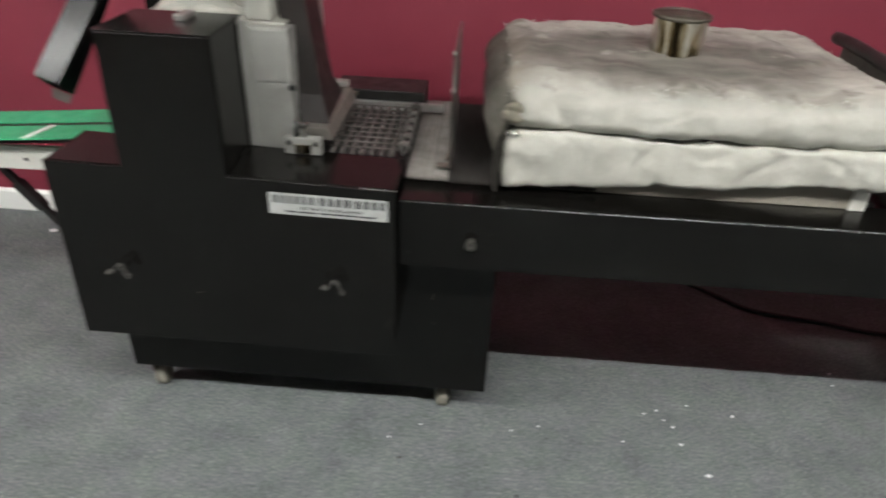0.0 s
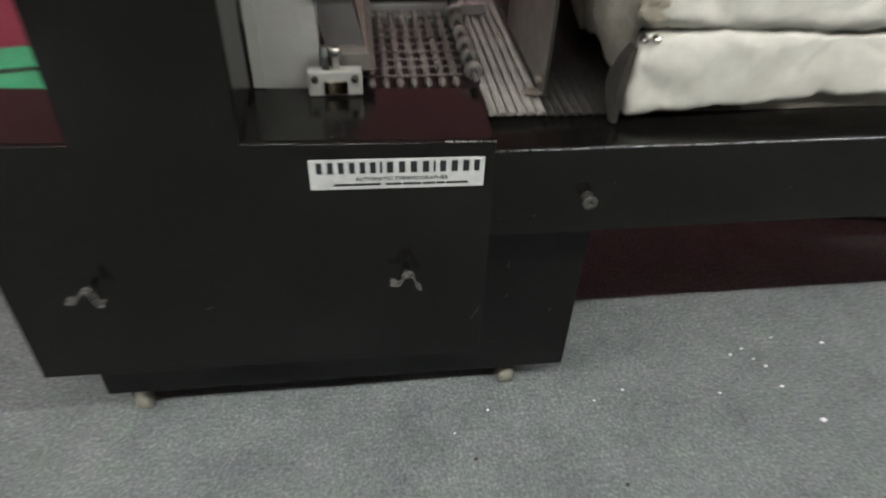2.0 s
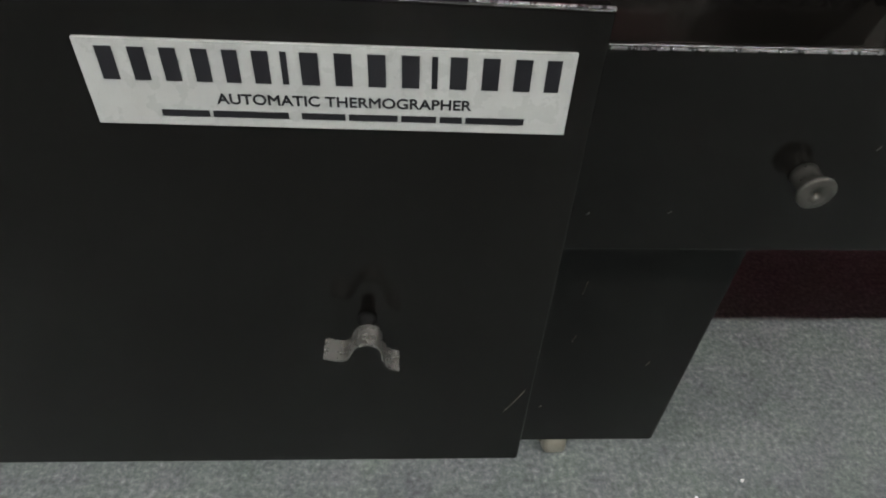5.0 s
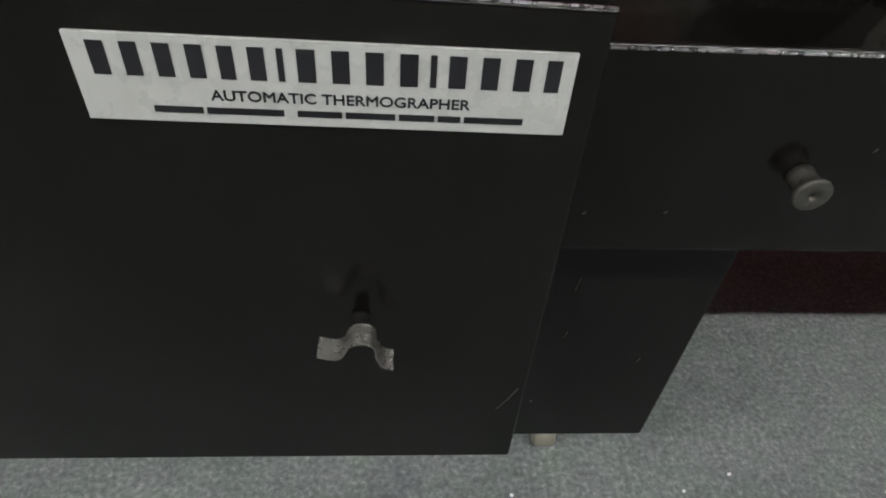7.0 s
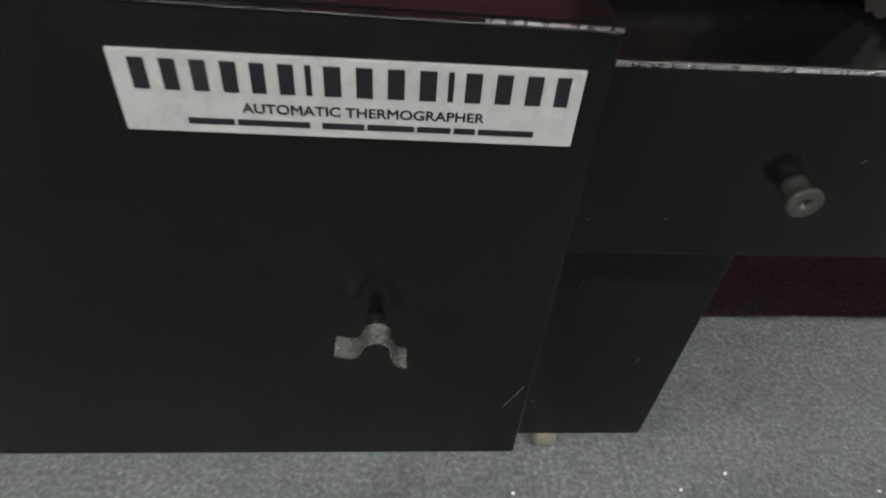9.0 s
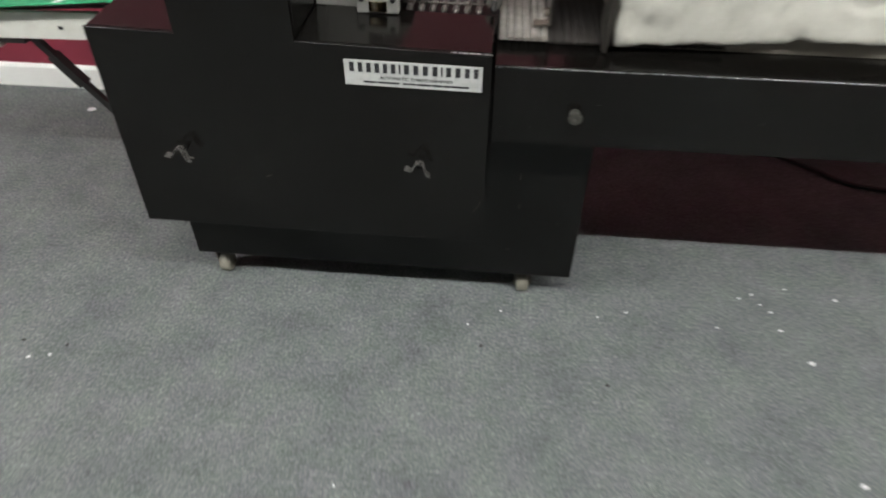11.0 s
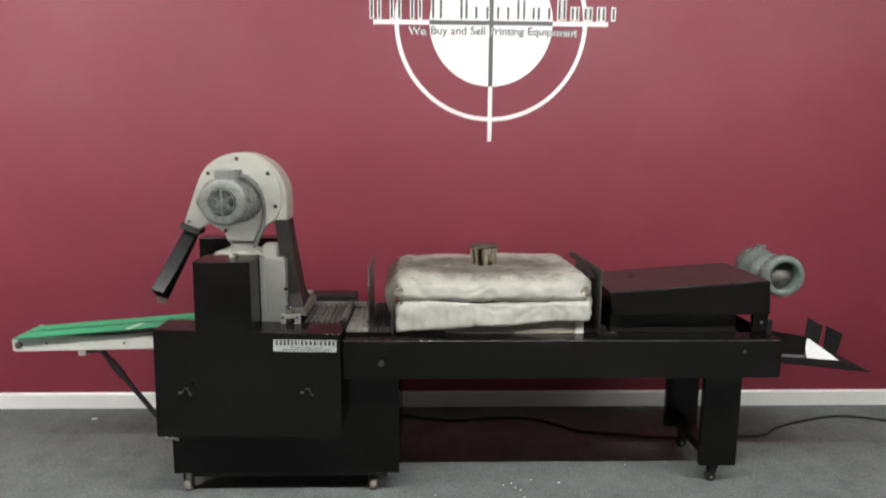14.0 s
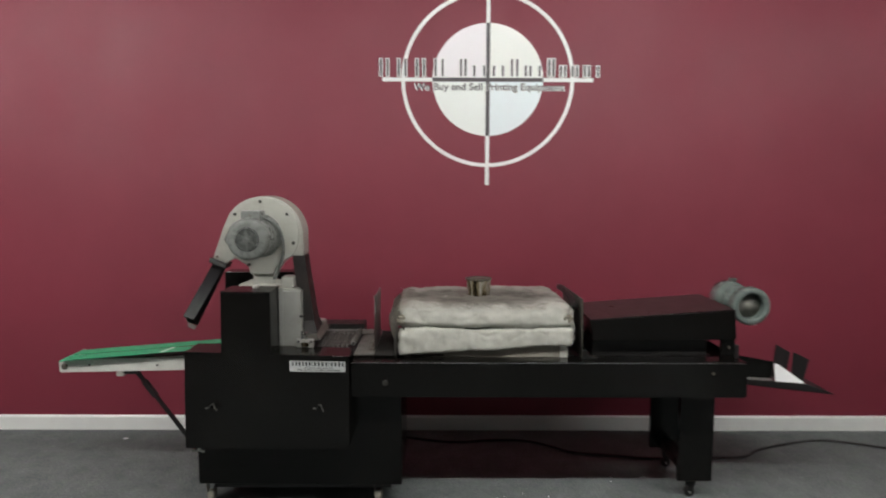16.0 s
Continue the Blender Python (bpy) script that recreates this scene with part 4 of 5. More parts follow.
knob = part("knob", lathe([(0.0105, 1.526), (0.0098, 1.520), (0.0096, 1.515), (0.0104, 1.511), (0.0125, 1.507), (0.0138, 1.505), (0.0138, 1.5030), (0.0128, 1.5020), (0.0030, 1.5020), (0.0024, 1.507), (0.0005, 1.508)], (0.2455, 0, 0.6915), "y", 28), KNOBSTEEL, conv, "worn steel pull knob")
for x, z, h in ((0.096, 0.652, 0.0012), (0.29, 0.715, 0.0018), (0.158, 0.654, 0.0010), (0.62, 0.69, 0.003), (1.12, 0.66, 0.002)):
    part("scuff", tube([(x - 0.0015, 1.5247, z - h), (x + 0.001, 1.5247, z + h)], 0.0005, 5), SCUFF, conv, "pale paint scuff")
part("rail_bolt", lathe([(0.007, 1.525), (0.007, 1.521), (0.004, 1.519)], (1.865, 0, 0.735), "y", 12), DULL, conv)
leg = part("leg", box(1.776, 1.955, 1.70, 1.735, 0.10, 0.6115, 0.003), BLACK, conv)
part("leg", box(1.770, 1.947, 2.15, 2.185, 0.10, 0.6115, 0.003), BLACK, conv)
part("foot_bar", box(1.83, 1.90, 1.7355, 2.1495, 0.10, 0.15, 0.003), BLACKMATT, conv)
part("leg_head", box(1.75, 1.96, 1.5405, 2.2545, 0.612, 0.66, 0.003), BLACKMATT, conv)
for y in (1.745, 2.12):
    caster(1.865, y, conv, 0.10, 0.027, RUBBER)

# ---------------------------------------------------------------- oven with insulation blanket
oven = thing("oven_tunnel", (0.74, 1.92, 0.79), "oven tunnel wrapped in white dusty glass-fibre insulation blankets", "oven")
part("pan", box(0.33, 1.160, 1.628, 1.6335, 0.7905, 0.876, 0.002), PANMETAL, oven, "heat-stained steel oven pan")
# added dark lining that keeps the tunnel's inside as black as its shade
for yy in (1.650, 2.150):
    part("tunnel_wall", box(0.318, 1.160, yy, yy + 0.004, 0.796, 0.9445, 0.001), SHADELINING, oven)
part("tunnel_roof", box(0.318, 1.160, 1.650, 2.154, 0.945, 0.949, 0.001), SHADELINING, oven)
part("end_clip", box(1.122, 1.160, 1.6205, 1.6275, 0.7905, 0.876, 0.002), RAILPAINT, oven)


def pillow(x0, x1, y0, y1, z0, z1, rnd, lump, seed, hem=0.0, fold=0.0, ny=56):
    """A stuffed slab with rounded rims and a lumpy skin."""
    nx, nz = 96, 16
    bm = bmesh.new()
    grid = {}

    def vert(i, j, k):
        if (i, j, k) not in grid:
            p = Vector((x0 + (x1 - x0) * i / nx, y0 + (y1 - y0) * j / ny, z0 + (z1 - z0) * k / nz))
            core = Vector((min(max(p.x, x0 + rnd), x1 - rnd), min(max(p.y, y0 + rnd), y1 - rnd), min(max(p.z, z0 + rnd * 0.55), z1 - rnd * 0.8)))
            d = p - core
            if d.length > 1e-6:
                lim = Vector((rnd, rnd, rnd * (0.8 if d.z > 0 else 0.55)))
                u = Vector((d.x / lim.x, d.y / lim.y, d.z / lim.z))
                m_ = max(abs(u.x), abs(u.y), abs(u.z))
                u = u.normalized() * m_
                d = Vector((u.x * lim.x, u.y * lim.y, u.z * lim.z))
                p = core + d
            q = Vector((p.x, p.y, p.z)) + Vector((seed, 0, 0))
            out = d.normalized() if d.length > 1e-6 else Vector((0, 0, 1))
            amt = lump * noise.noise(q * 8.0) + 0.55 * lump * noise.noise(q * 21.0) + 0.4 * lump * noise.noise(q * 44.0)
            amt -= 0.55 * lump * (1 - min(1, 5 * abs(noise.noise(Vector((q.x * 7.0, q.y * 5.0, q.z * 13.0 + seed))))))
            p = p + out * amt
            p.z += 0.006 * noise.noise(Vector((q.x * 3.0, q.y * 3.0, seed)))
            p.z -= hem * (1 - i / nx) * (1 - k / nz)
            # slanting creases pulled in from the ends
            pull = math.exp(-((p.x - x0) / 0.16) ** 2) + math.exp(-((x1 - p.x) / 0.16) ** 2)
            p += out * fold * pull * noise.noise(Vector((q.x * 16.0 + q.z * 22.0, q.y * 4.0, q.z * 16.0 - q.x * 10.0)))
            grid[(i, j, k)] = bm.verts.new(p)
        return grid[(i, j, k)]

    def quad(*ix):
        bm.faces.new([vert(*t) for t in ix]).smooth = True

    for i in range(nx):
        for j in range(ny):
            quad((i, j, nz), (i + 1, j, nz), (i + 1, j + 1, nz), (i, j + 1, nz))
            quad((i, j, 0), (i, j + 1, 0), (i + 1, j + 1, 0), (i + 1, j, 0))
    for i in range(nx):
        for k in range(nz):
            quad((i, 0, k), (i + 1, 0, k), (i + 1, 0, k + 1), (i, 0, k + 1))
            quad((i, ny, k), (i, ny, k + 1), (i + 1, ny, k + 1), (i + 1, ny, k))
    for j in range(ny):
        for k in range(nz):
            quad((0, j, k), (0, j, k + 1), (0, j + 1, k + 1), (0, j + 1, k))
            quad((nx, j, k), (nx, j + 1, k), (nx, j + 1, k + 1), (nx, j, k + 1))
    return bm


DUSTY = blanket_material("dusty_insulation_cloth", 0.250)
part("lower_blanket", pillow(0.304, 1.178, 1.587, 1.642, 0.864, 0.946, 0.018, 0.0085, 3.1, 0.060, 0.010, 8), CLOTH, oven)
part("rear_blanket", pillow(0.304, 1.178, 2.158, 2.205, 0.812, 0.946, 0.018, 0.006, 4.3, 0.0, 0.006, 6), CLOTH, oven)
upper = part("upper_blanket", pillow(0.284, 1.190, 1.580, 2.24, 0.938, 1.068, 0.078, 0.0085, 7.7, 0.0, 0.011), DUSTY, oven, "upper blanket with grey-brown dust on its crown")
# rumpled lacing holes at the corners: a puckered ring round a dark hollow
for bx, by, bz, br in ((0.324, 1.5885, 0.994, 0.018), (1.150, 1.5905, 0.992, 0.018)):
    knot = lathe([(0.001, by + 0.002), (br * 0.35, by - 0.001), (br * 0.5, by - 0.002), (br * 0.8, by - 0.0025), (br * 1.1, by), (br * 1.35, by + 0.004)], (bx, 0, bz), "y", 22)
    for v in knot.verts:
        p = v.co * 70
        v.co += Vector((0.013 * noise.noise(p), 0.007 * noise.noise(p + Vector((9, 0, 0))), 0.014 * noise.noise(p + Vector((0, 7, 0)))))
        v.co.x += (v.co.x - bx) * 0.25
    part("cloth_knot", knot, KNOTCLOTH, upper, "dirty puckered lacing hole")
for bx in (0.312, 0.332):
    part("tie_bolt", lathe([(0.0065, 1.590), (0.0065, 1.579), (0.003, 1.576)], (bx, 0, 0.944), "y", 10), CHROME if bx < 0.32 else BRASS, upper)
# frayed glass fibre standing off the rims
fray = bmesh.new()
for k in range(290):
    edge = random.random()
    if edge < 0.5:
        o = Vector((random.uniform(0.30, 1.175), 1.584 + random.uniform(0, 0.03), random.choice((1.052, 0.952, 0.946)) + random.uniform(-0.012, 0.012)))
    elif edge < 0.72:
        o = Vector((0.300 + random.uniform(-0.006, 0.02), random.uniform(1.59, 2.1), random.uniform(0.955, 1.06)))
    elif edge < 0.86:
        o = Vector((1.176 + random.uniform(-0.02, 0.006), random.uniform(1.59, 2.1), random.uniform(0.955, 1.06)))
    else:
        o = Vector((random.uniform(0.32, 1.16), random.uniform(2.05, 2.2), 1.062))
    d = Vector((random.uniform(-1, 1), random.uniform(-0.9, 0.1), random.uniform(-0.5, 0.7))).normalized() * random.uniform(0.006, 0.018)
    w = Vector((random.uniform(-1, 1), random.uniform(-1, 1), random.uniform(-1, 1))).normalized() * random.uniform(0.001, 0.0028)
    u = d.cross(w).normalized() * 0.0007
    a, b, c, e = (fray.verts.new(p) for p in (o - w, o + w, o + d, o + u + d * 0.3))
    fray.faces.new((a, b, c))
    fray.faces.new((a, e, b))
    fray.faces.new((b, e, c))
    fray.faces.new((c, e, a))
tagged(part("frayed_fibre", fray, CLOTH, upper), kind="stuff")
# end of the upper blanket: it rounds the corner, sags outwards and hangs over the tunnel's mouth
flap = bmesh.new()
rows_ = []
for i in range(33):
    f = i / 32
    line = []
    for j in range(57):
        y = 1.598 + 0.52 * j / 56
        tip = math.exp(-((y - 1.622) / 0.03) ** 2)
        low = 0.902 - 0.022 * tip + 0.010 * math.sin(31 * y) + 0.005 * noise.noise(Vector((y * 40, 3, 1)))
        z = 1.046 + (low - 1.046) * f
        off = max(0.0, 1.658 - y) ** 2 + max(0.0, z - 0.995) ** 2
        bend = 0.078 - math.sqrt(max(0.078 ** 2 - off, 0.0))
        sag = 0.024 * math.sin(math.pi * min(1.0, 0.08 + 0.80 * f)) * min(1.0, 0.25 + (y - 1.598) / 0.10)
        q = Vector((y * 9, z * 13, 5.0))
        x = 0.290 + bend + 0.012 * max(0.0, (1.626 - y) / 0.028) - sag - 0.012 * min(1.0, 3 * f) - 0.009 * noise.noise(q) - 0.004 * noise.noise(q * 2.7)
        line.append(flap.verts.new((x, y, z)))
    rows_.append(line)
for a, b in zip(rows_, rows_[1:]):
    for j in range(56):
        flap.faces.new((a[j], a[j + 1], b[j + 1], b[j])).smooth = True
bmesh.ops.solidify(flap, geom=list(flap.faces), thickness=0.005)
part("entry_flap", flap, DUSTCLOTH, oven, "soot-stained cloth flap hanging at the entry")
fold = bmesh.new()
grid_ = []
for i in range(11):
    f = i / 10
    wide = math.sin(math.pi * (0.12 + 0.74 * f))
    grid_.append([fold.verts.new((0.304 - 0.008 * f - 0.019 * wide * j / 6, 1.584 + 0.045 * wide * j / 6 - 0.012 * wide * (1 - abs(j - 3) / 3), 0.930 - 0.132 * f + 0.010 * (j / 6) * (0.5 - f) + 0.002 * math.sin(2.0 * j + i))) for j in range(7)])
for a, b in zip(grid_, grid_[1:]):
    for j in range(6):
        fold.faces.new((a[j], a[j + 1], b[j + 1], b[j]))
bmesh.ops.solidify(fold, geom=list(fold.faces), thickness=0.003)
part("corner_fold", fold, FOIL, oven, "folded dark foil corner")
end = bmesh.new()
rows_ = []
for i in range(22):
    u = i / 3
    z = 1.035 - 0.165 * i / 21
    line = []
    for w in (j / 3 for j in range(31)):
        y = 1.590 + (0.48 - 0.06 * (i / 21)) * w / 10
        bend = 0.078 - math.sqrt(max(0.078 ** 2 - max(0.0, 1.658 - y) ** 2, 0.0))
        x = 1.197 - 0.85 * bend - 0.022 * max(0.0, 1 - i / 7) ** 2 + 0.005 * math.sin(1.9 * u + 0.8 * w)
        line.append(end.verts.new((x, y, z + 0.012 * math.sin(1.3 * w + u))))
    rows_.append(line)
for a, b in zip(rows_, rows_[1:]):
    for j in range(30):
        end.faces.new((a[j], a[j + 1], b[j + 1], b[j])).smooth = True
bmesh.ops.solidify(end, geom=list(end.faces), thickness=0.005)
part("exit_flap", end, CLOTH, oven, "pale cloth flap hanging at the exit")
part("entry_plate", box(0.181, 0.1845, 1.652, 1.975, 0.8175, 1.092, 0.001), PLATE, oven, "upright dull steel entry plate")
part("plate_bolt", lathe([(0.006, 0.169), (0.009, 0.171), (0.009, 0.181)], (0, 1.664, 0.842), "x", 12), DULL, oven)
part("plate_foot", box(0.150, 0.181, 1.652, 1.676, 0.8175, 0.8215, 0.001), DULL, oven)
part("plate_rod", lathe([(0.0032, 0.8220), (0.0032, 1.004), (0.0062, 1.005), (0.0062, 1.015), (0.0030, 1.016), (0.0030, 1.088), (0.0055, 1.090), (0.0055, 1.099), (0.002, 1.101)], (0.1828, 1.6465, 0), "z", 12), NOZZLE, oven, "round steel rod on the plate's edge")
part("exit_plate", prism([(1.230, 1.615), (1.234, 1.615), (1.217, 2.07), (1.213, 2.07)], "z", 0.7905, 1.090, 0.001), FOIL, oven, "dull steel exit plate")
part("exit_roll", tube(smooth_path([(1.200, 1.66, 1.045), (1.198, 1.78, 1.075), (1.195, 1.95, 1.085), (1.195, 2.08, 1.08)], 6), 0.016, 12), BLACKMATT, oven, "dark rolled cloth edge")

can = thing("metal_canister", (0.722, 1.90, 1.062), "short shiny metal canister with painted reflection streaks, standing on dusty blanket", "canister")
tin = lathe([(0.0600, 1.055), (0.0625, 1.095), (0.0655, 1.142), (0.0668, 1.145), (0.0668, 1.150), (0.0640, 1.152), (0.061, 1.150), (0.002, 1.149)], (0.722, 1.90, 0), "z", 96)
for v in tin.verts:
    turn_ = math.atan2(v.co.y - 1.90, v.co.x - 0.722)
    swell = 1 + 0.012 * math.cos(5 * turn_ + 0.8) + 0.010 * math.cos(9 * turn_) + 0.005 * math.cos(17 * turn_ + 2)
    v.co.x, v.co.y = 0.722 + (v.co.x - 0.722) * swell, 1.90 + (v.co.y - 1.90) * swell
part("wall", tin, BRASS, can)
part("rim", lathe([(0.0655, 1.1475), (0.0705, 1.1480), (0.0708, 1.1555), (0.066, 1.158), (0.062, 1.1565), (0.0655, 1.1475)], (0.722, 1.90, 0), "z", 48, None, False), CANRIM, can, "dull dark rim")
part("lid", lathe([(0.001, 1.1545), (0.0635, 1.1545), (0.0635, 1.1525), (0.001, 1.1525)], (0.722, 1.90, 0), "z", 40), CANRIM, can, "dull dark lid")


# ---------------------------------------------------------------- cooling hood, exhaust pipe, delivery tray
hood = thing("cooling_hood", (1.62, 1.82, 0.79), "black enamel sloping cooling hood over the conveyor", "machine hood")
part("shell", prism([(1.282, 0.886), (1.263, 0.990), (1.986, 1.044), (1.999, 0.892)], "y", 1.583, 2.05, 0.004, None, 5), BLACK, hood, rounded=True)
# sheet laid on top, coloured paler for its dust and the wall's reflection
part("top_sheet", prism([(1.267, 0.9915), (1.982, 1.0449), (1.982, 1.0464), (1.267, 0.9930)], "y", 1.588, 2.045, 0.0006), DUSTSHEEN, hood, "black top sheet, paler for dust and the wall's reflection")
part("inner_box", box(1.29, 1.875, 1.645, 2.04, 0.7905, 0.8825, 0.003), BLACKMATT, hood)
part("hinge_post", box(1.93, 2.00, 1.60, 1.625, 0.7905, 0.895, 0.003), BLACK, hood)
part("hinge_post", box(1.93, 2.00, 2.02, 2.045, 0.7905, 0.895, 0.003), BLACK, hood)
part("hinge_bolt", lathe([(0.006, 1.60), (0.006, 1.594), (0.004, 1.592)], (1.968, 0, 0.850), "y", 12), DULL, hood)
part("hood_bracket", prism([(1.226, 0.7905), (1.305, 0.7905), (1.305, 0.800), (1.262, 0.806), (1.250, 0.836), (1.226, 0.836)], "y", 1.588, 1.606, 0.002), BLACKMATT, hood)
part("bracket_bolt", lathe([(0.006, 0.8005), (0.006, 0.806), (0.003, 0.808)], (1.288, 1.597, 0), "z", 10), DULL, hood)
part("hood_arm", box(1.985, 2.025, 1.605, 1.62, 0.7905, 0.86, 0.004), BLACKMATT, hood)

pipe = thing("exhaust_pipe", (2.177, 1.95, 1.03), "grey-green painted ribbed exhaust blower pipe on the hood's end", "exhaust pipe")
prof = [(0.064, 1.868), (0.067, 1.83), (0.070, 1.80), (0.076, 1.793), (0.094, 1.795), (0.102, 1.806), (0.103, 1.85), (0.090, 1.870), (0.052, 1.875), (0.048, 1.90), (0.052, 1.93), (0.086, 1.940), (0.091, 1.965), (0.080, 1.985), (0.062, 1.995),
        (0.066, 2.02), (0.094, 2.035), (0.098, 2.06), (0.097, 2.12), (0.088, 2.135), (0.03, 2.14)]
part("body", lathe(prof, (2.170, 0, 1.020), "y", 44, None, False), GREENGREY, pipe)
# pale plug near the mouth, its colour standing in for the lit inside
part("throat", lathe([(0.0645, 1.842), (0.058, 1.852), (0.040, 1.862), (0.002, 1.866)], (2.170, 0, 1.020), "y", 32), LITTHROAT, pipe)
part("mount_bracket", box(1.9985, 2.13, 1.93, 1.98, 0.985, 1.0, 0.003), BLACKMATT, pipe)
part("terminal", box(2.16, 2.195, 2.045, 2.085, 1.117, 1.137, 0.003), GREENGREY, pipe)

tray = thing("delivery_tray", (2.3, 1.85, 0.6), "black sheet-metal delivery tray sloping down from the conveyor end", "tray")
part("floor", prism([(2.0365, 0.640), (2.572, 0.578), (2.572, 0.573), (2.0365, 0.634)], "y", 1.70, 2.10, 0.0012), BLACKMATT, tray)
part("front_plate", prism([(2.0365, 0.790), (2.245, 0.752), (2.236, 0.662), (2.0365, 0.672)], "y", 1.693, 1.6965, 0.001), BLACK, tray)
part("front_lip", prism([(2.0365, 0.6715), (2.236, 0.6615), (2.236, 0.652), (2.0365, 0.662)], "y", 1.689, 1.6965, 0.001), STEEL, tray)
part("front_skirt", prism([(2.0365, 0.6615), (2.42, 0.634), (2.572, 0.58), (2.0365, 0.6405)], "y", 1.6935, 1.697, 0.0005), BLACKMATT, tray)
part("paper_guide", prism([(2.335, 0.805), (2.415, 0.760), (2.395, 0.615), (2.32, 0.625)], "y", 1.85, 1.854, 0.001), BLACKMATT, tray)
part("paper_guide", prism([(2.432, 0.762), (2.522, 0.720), (2.492, 0.595), (2.425, 0.605)], "y", 1.85, 1.854, 0.001), BLACKMATT, tray)
sheet = thing("paper_sheet", (2.35, 1.84, 0.62), "bright white sheet of paper leaning in the black tray", "paper")
leaf = loft([[(2.316, 1.800, 0.614), (2.488, 1.800, 0.595), (2.352, 1.846, 0.694), (2.326, 1.846, 0.698)],
             [(2.316, 1.801, 0.615), (2.488, 1.801, 0.596), (2.352, 1.847, 0.695), (2.326, 1.847, 0.699)]])
part("sheet", leaf, PAPER, sheet)

# ---------------------------------------------------------------- infeed table
feed = thing("infeed_table", (-1.15, 1.87, 0.7), "cream infeed table with green flat belts and a folding strut", "feed table")
for y in (1.782, 1.985):
    rl = part("side_rail", prism([(-1.505, 0.668), (-1.498, 0.660), (-0.7325, 0.676), (-0.7325, 0.746), (-1.49, 0.727), (-1.505, 0.718)], "y", y, y + 0.014, 0.002), RAILPAINT, feed)
    if y < 1.9:
        part("end_bearing", lathe([(0.018, y - 0.0005), (0.017, y - 0.004), (0.006, y - 0.006)], (-1.476, 0, 0.693), "y", 18), DULL, rl)
        for hx in (-1.345, -0.985):
            part("slot", box(hx - 0.006, hx + 0.006, y - 0.002, y - 0.0002, 0.697, 0.706, 0.001), RUBBER, rl)
part("nose_roller", lathe([(0.020, 1.7965), (0.020, 1.9845)], (-1.475, 0, 0.716), "y", 18), STEEL, feed)
part("slide_plate", prism([(-1.46, 0.715), (-0.7335, 0.765), (-0.7335, 0.758), (-1.46, 0.708)], "y", 1.80, 1.98), BLACKMATT, feed)
for y0, y1 in ((1.738, 1.834), (1.860, 1.956)):
    bt = part("belt", prism([(-1.475, 0.7365), (-1.44, 0.7405), (-0.559, 0.8145), (-0.559, 0.8115), (-1.44, 0.737), (-1.485, 0.728)], "y", y0, y1), GREEN, feed)
    if y0 < 1.8:
        part("splice", loft([[(-0.955, y0 + 0.002, 0.7811), (-0.935, y0 + 0.002, 0.7828), (-0.905, y1, 0.7853), (-0.925, y1, 0.7836)],
                             [(-0.955, y0 + 0.002, 0.7823), (-0.935, y0 + 0.002, 0.784), (-0.905, y1, 0.7865), (-0.925, y1, 0.7848)]]), TRIM, bt)
part("drive_roller", lathe([(0.0155, 1.735), (0.0155, 1.96)], (-0.60, 0, 0.7925), "y", 18), BLACKMATT, feed)
strut = part("strut", loft([[(x + dx, y, z + dz) for dx, y, dz in ((-0.0075, 1.846, -0.005), (0.0075, 1.846, 0.005), (0.0075, 1.862, 0.005), (-0.0075, 1.862, -0.005))] for x, z in ((-1.145, 0.668), (-0.748, 0.118))]), BLACKMATT, feed)
part("strut_sleeve", loft([[(x + dx, y, z + dz) for dx, y, dz in ((-0.0105, 1.840, -0.007), (0.0105, 1.840, 0.007), (0.0105, 1.868, 0.007), (-0.0105, 1.868, -0.007))] for x, z in ((-1.09, 0.592), (-1.03, 0.509))]), BLACKMATT, strut)
part("strut_plate", box(-1.17, -1.10, 1.79, 1.865, 0.650, 0.667, 0.002), BLACKMATT, feed)
part("pivot_block", box(-1.21, -1.172, 1.79, 1.83, 0.636, 0.668, 0.004), CREAM, feed)

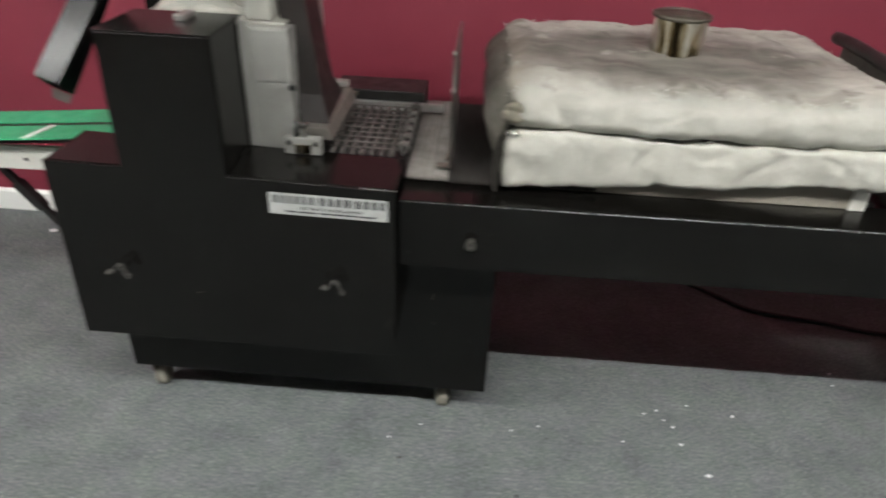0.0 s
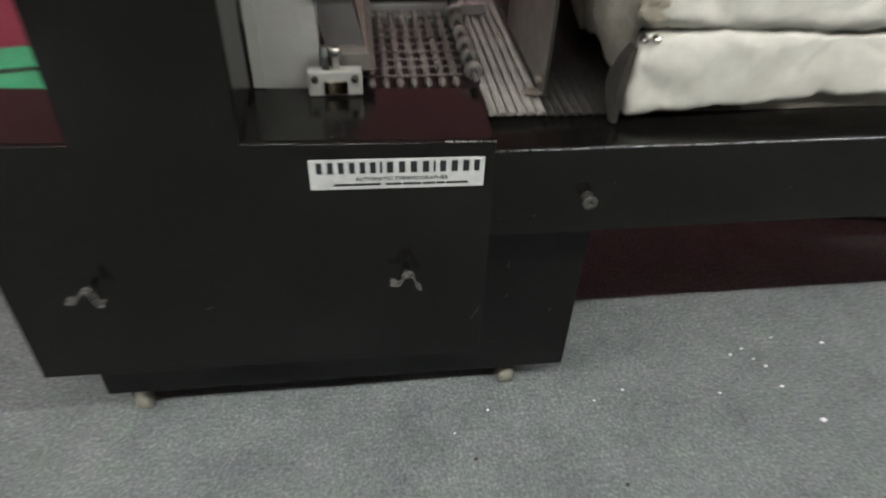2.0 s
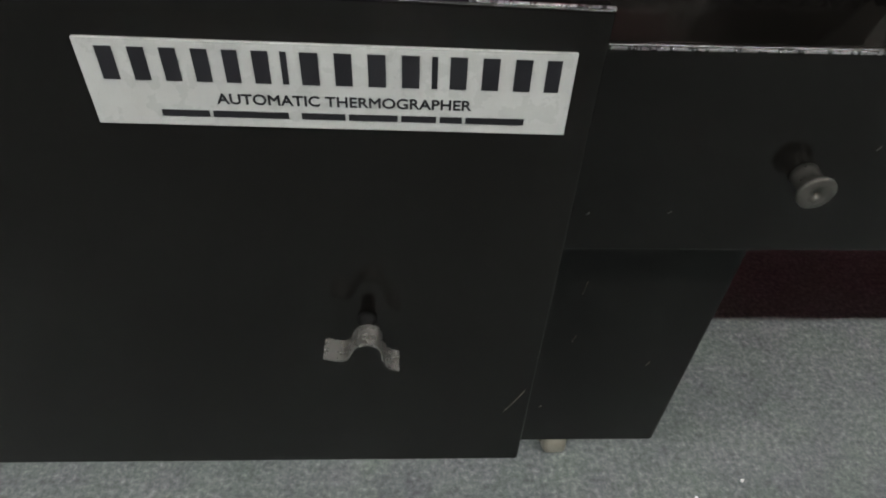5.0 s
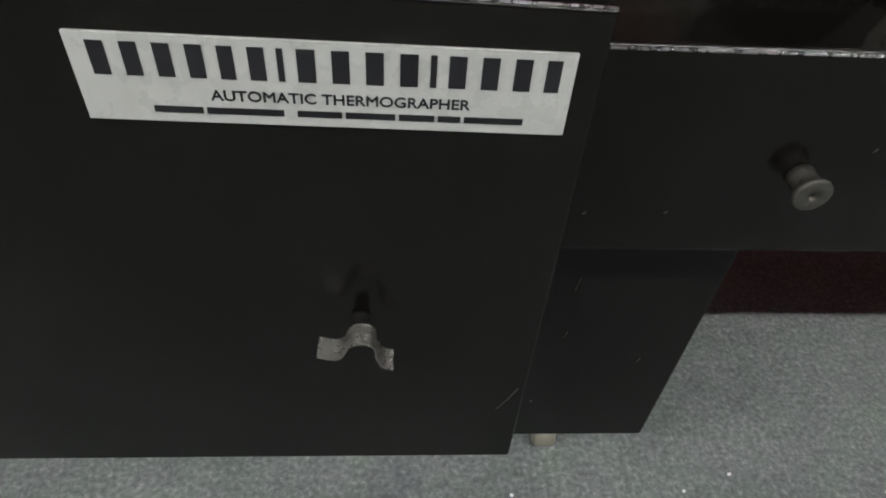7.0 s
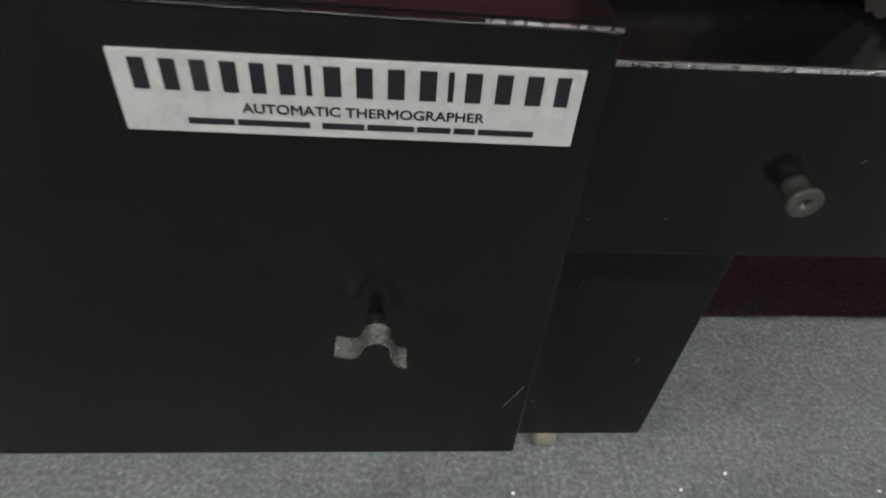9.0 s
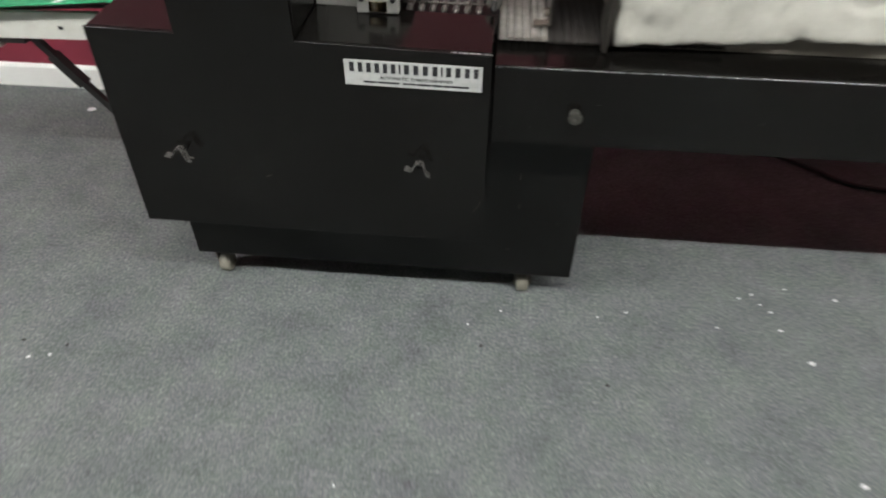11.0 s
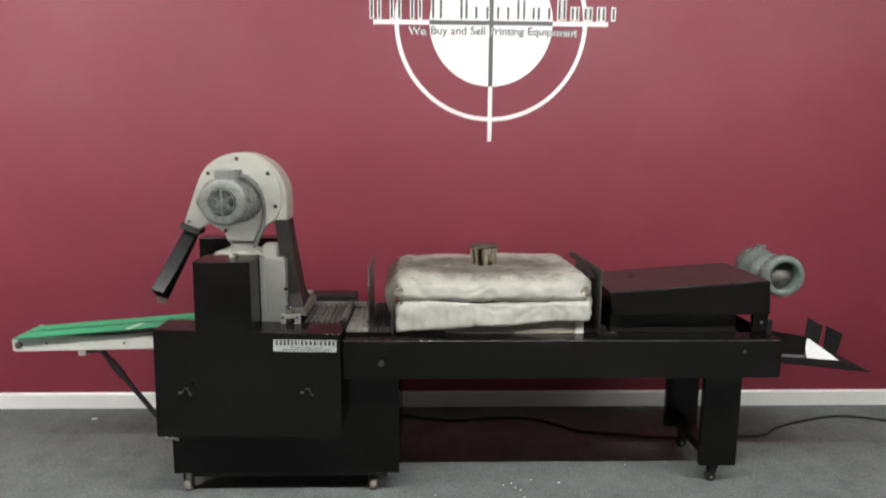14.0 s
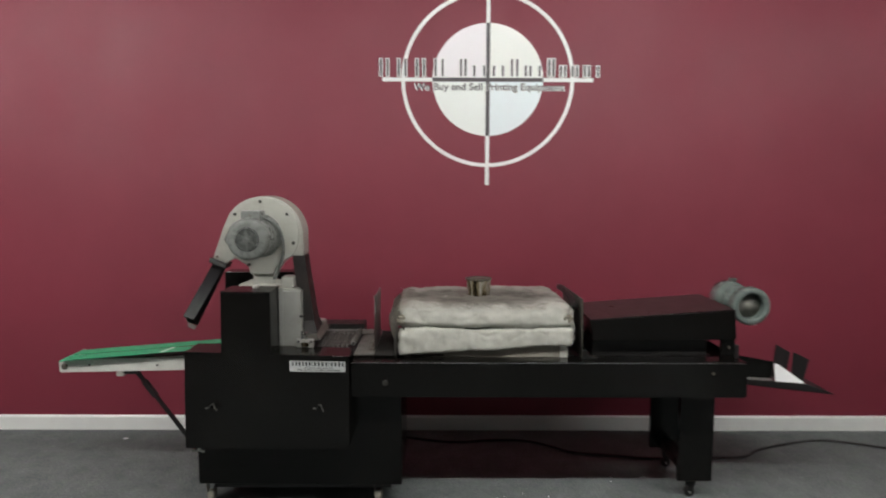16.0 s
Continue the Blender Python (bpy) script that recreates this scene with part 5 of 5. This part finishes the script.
# ---------------------------------------------------------------- cable and paper flecks on the carpet
cable = thing("power_cable", (1.5, 2.4, 0), "black power cable snaking over the carpet by the wall", "cable")
part("cable", tube(smooth_path([(0.30, 2.54, 0.009), (0.59, 2.46, 0.009), (0.85, 2.49, 0.009), (1.07, 2.48, 0.009), (1.22, 2.39, 0.009), (1.34, 2.30, 0.009), (1.60, 2.25, 0.009), (1.78, 2.21, 0.009), (2.19, 2.22, 0.009), (2.37, 2.23, 0.009), (2.5, 2.33, 0.009), (2.7, 2.42, 0.009), (2.94, 2.49, 0.009), (3.11, 2.47, 0.009), (3.34, 2.37, 0.009), (3.75, 2.2, 0.009)]), 0.0075), CABLEGREY, cable)


def fleck(x, y, size, pale, turn):
    n = 5
    pts = [(x + size * random.uniform(0.6, 1.1) * math.cos(turn + 2 * math.pi * k / n), y + 0.7 * size * random.uniform(0.6, 1.1) * math.sin(turn + 2 * math.pi * k / n)) for k in range(n)]
    ob = part("paper_fleck" if pale else "dirt_crumb", prism(pts, "z", 0.0005, 0.003), PAPER if pale else RUBBER)
    tagged(ob, "tiny white paper fleck lying on grey carpet" if pale else "tiny dark crumb lying on grey carpet", "paper scrap" if pale else "dirt", "flecks on the carpet")


for x, y in ((1.478, 1.908), (0.821, 1.711), (0.964, 1.761), (1.097, 1.729), (0.737, 1.591), (0.909, 1.596), (0.899, 1.664), 
             (0.861, 1.729), (0.877, 1.691), (0.489, 1.624), (-1.051, 1.325), (-1.103, 1.312), (-0.224, 1.032), (1.492, 1.968)):
    fleck(x, y, random.uniform(0.004, 0.0065), True, random.uniform(0, 6))
for x, y, s in ((0.962, 1.488, 0.010), (0.969, 1.142, 0.011), (0.136, 1.595, 0.005), (0.047, 1.537, 0.004), (0.407, 1.598, 0.004)):
    fleck(x, y, s, True, 0.4)
fleck(-1.535, 2.525, 0.022, True, 0.2)
for x, y in ((-1.022, 1.36), (-1.148, 1.366), (0.087, 1.464), (0.416, 1.366), (-0.993, 0.959)):
    fleck(x, y, 0.007, False, random.uniform(0, 6))
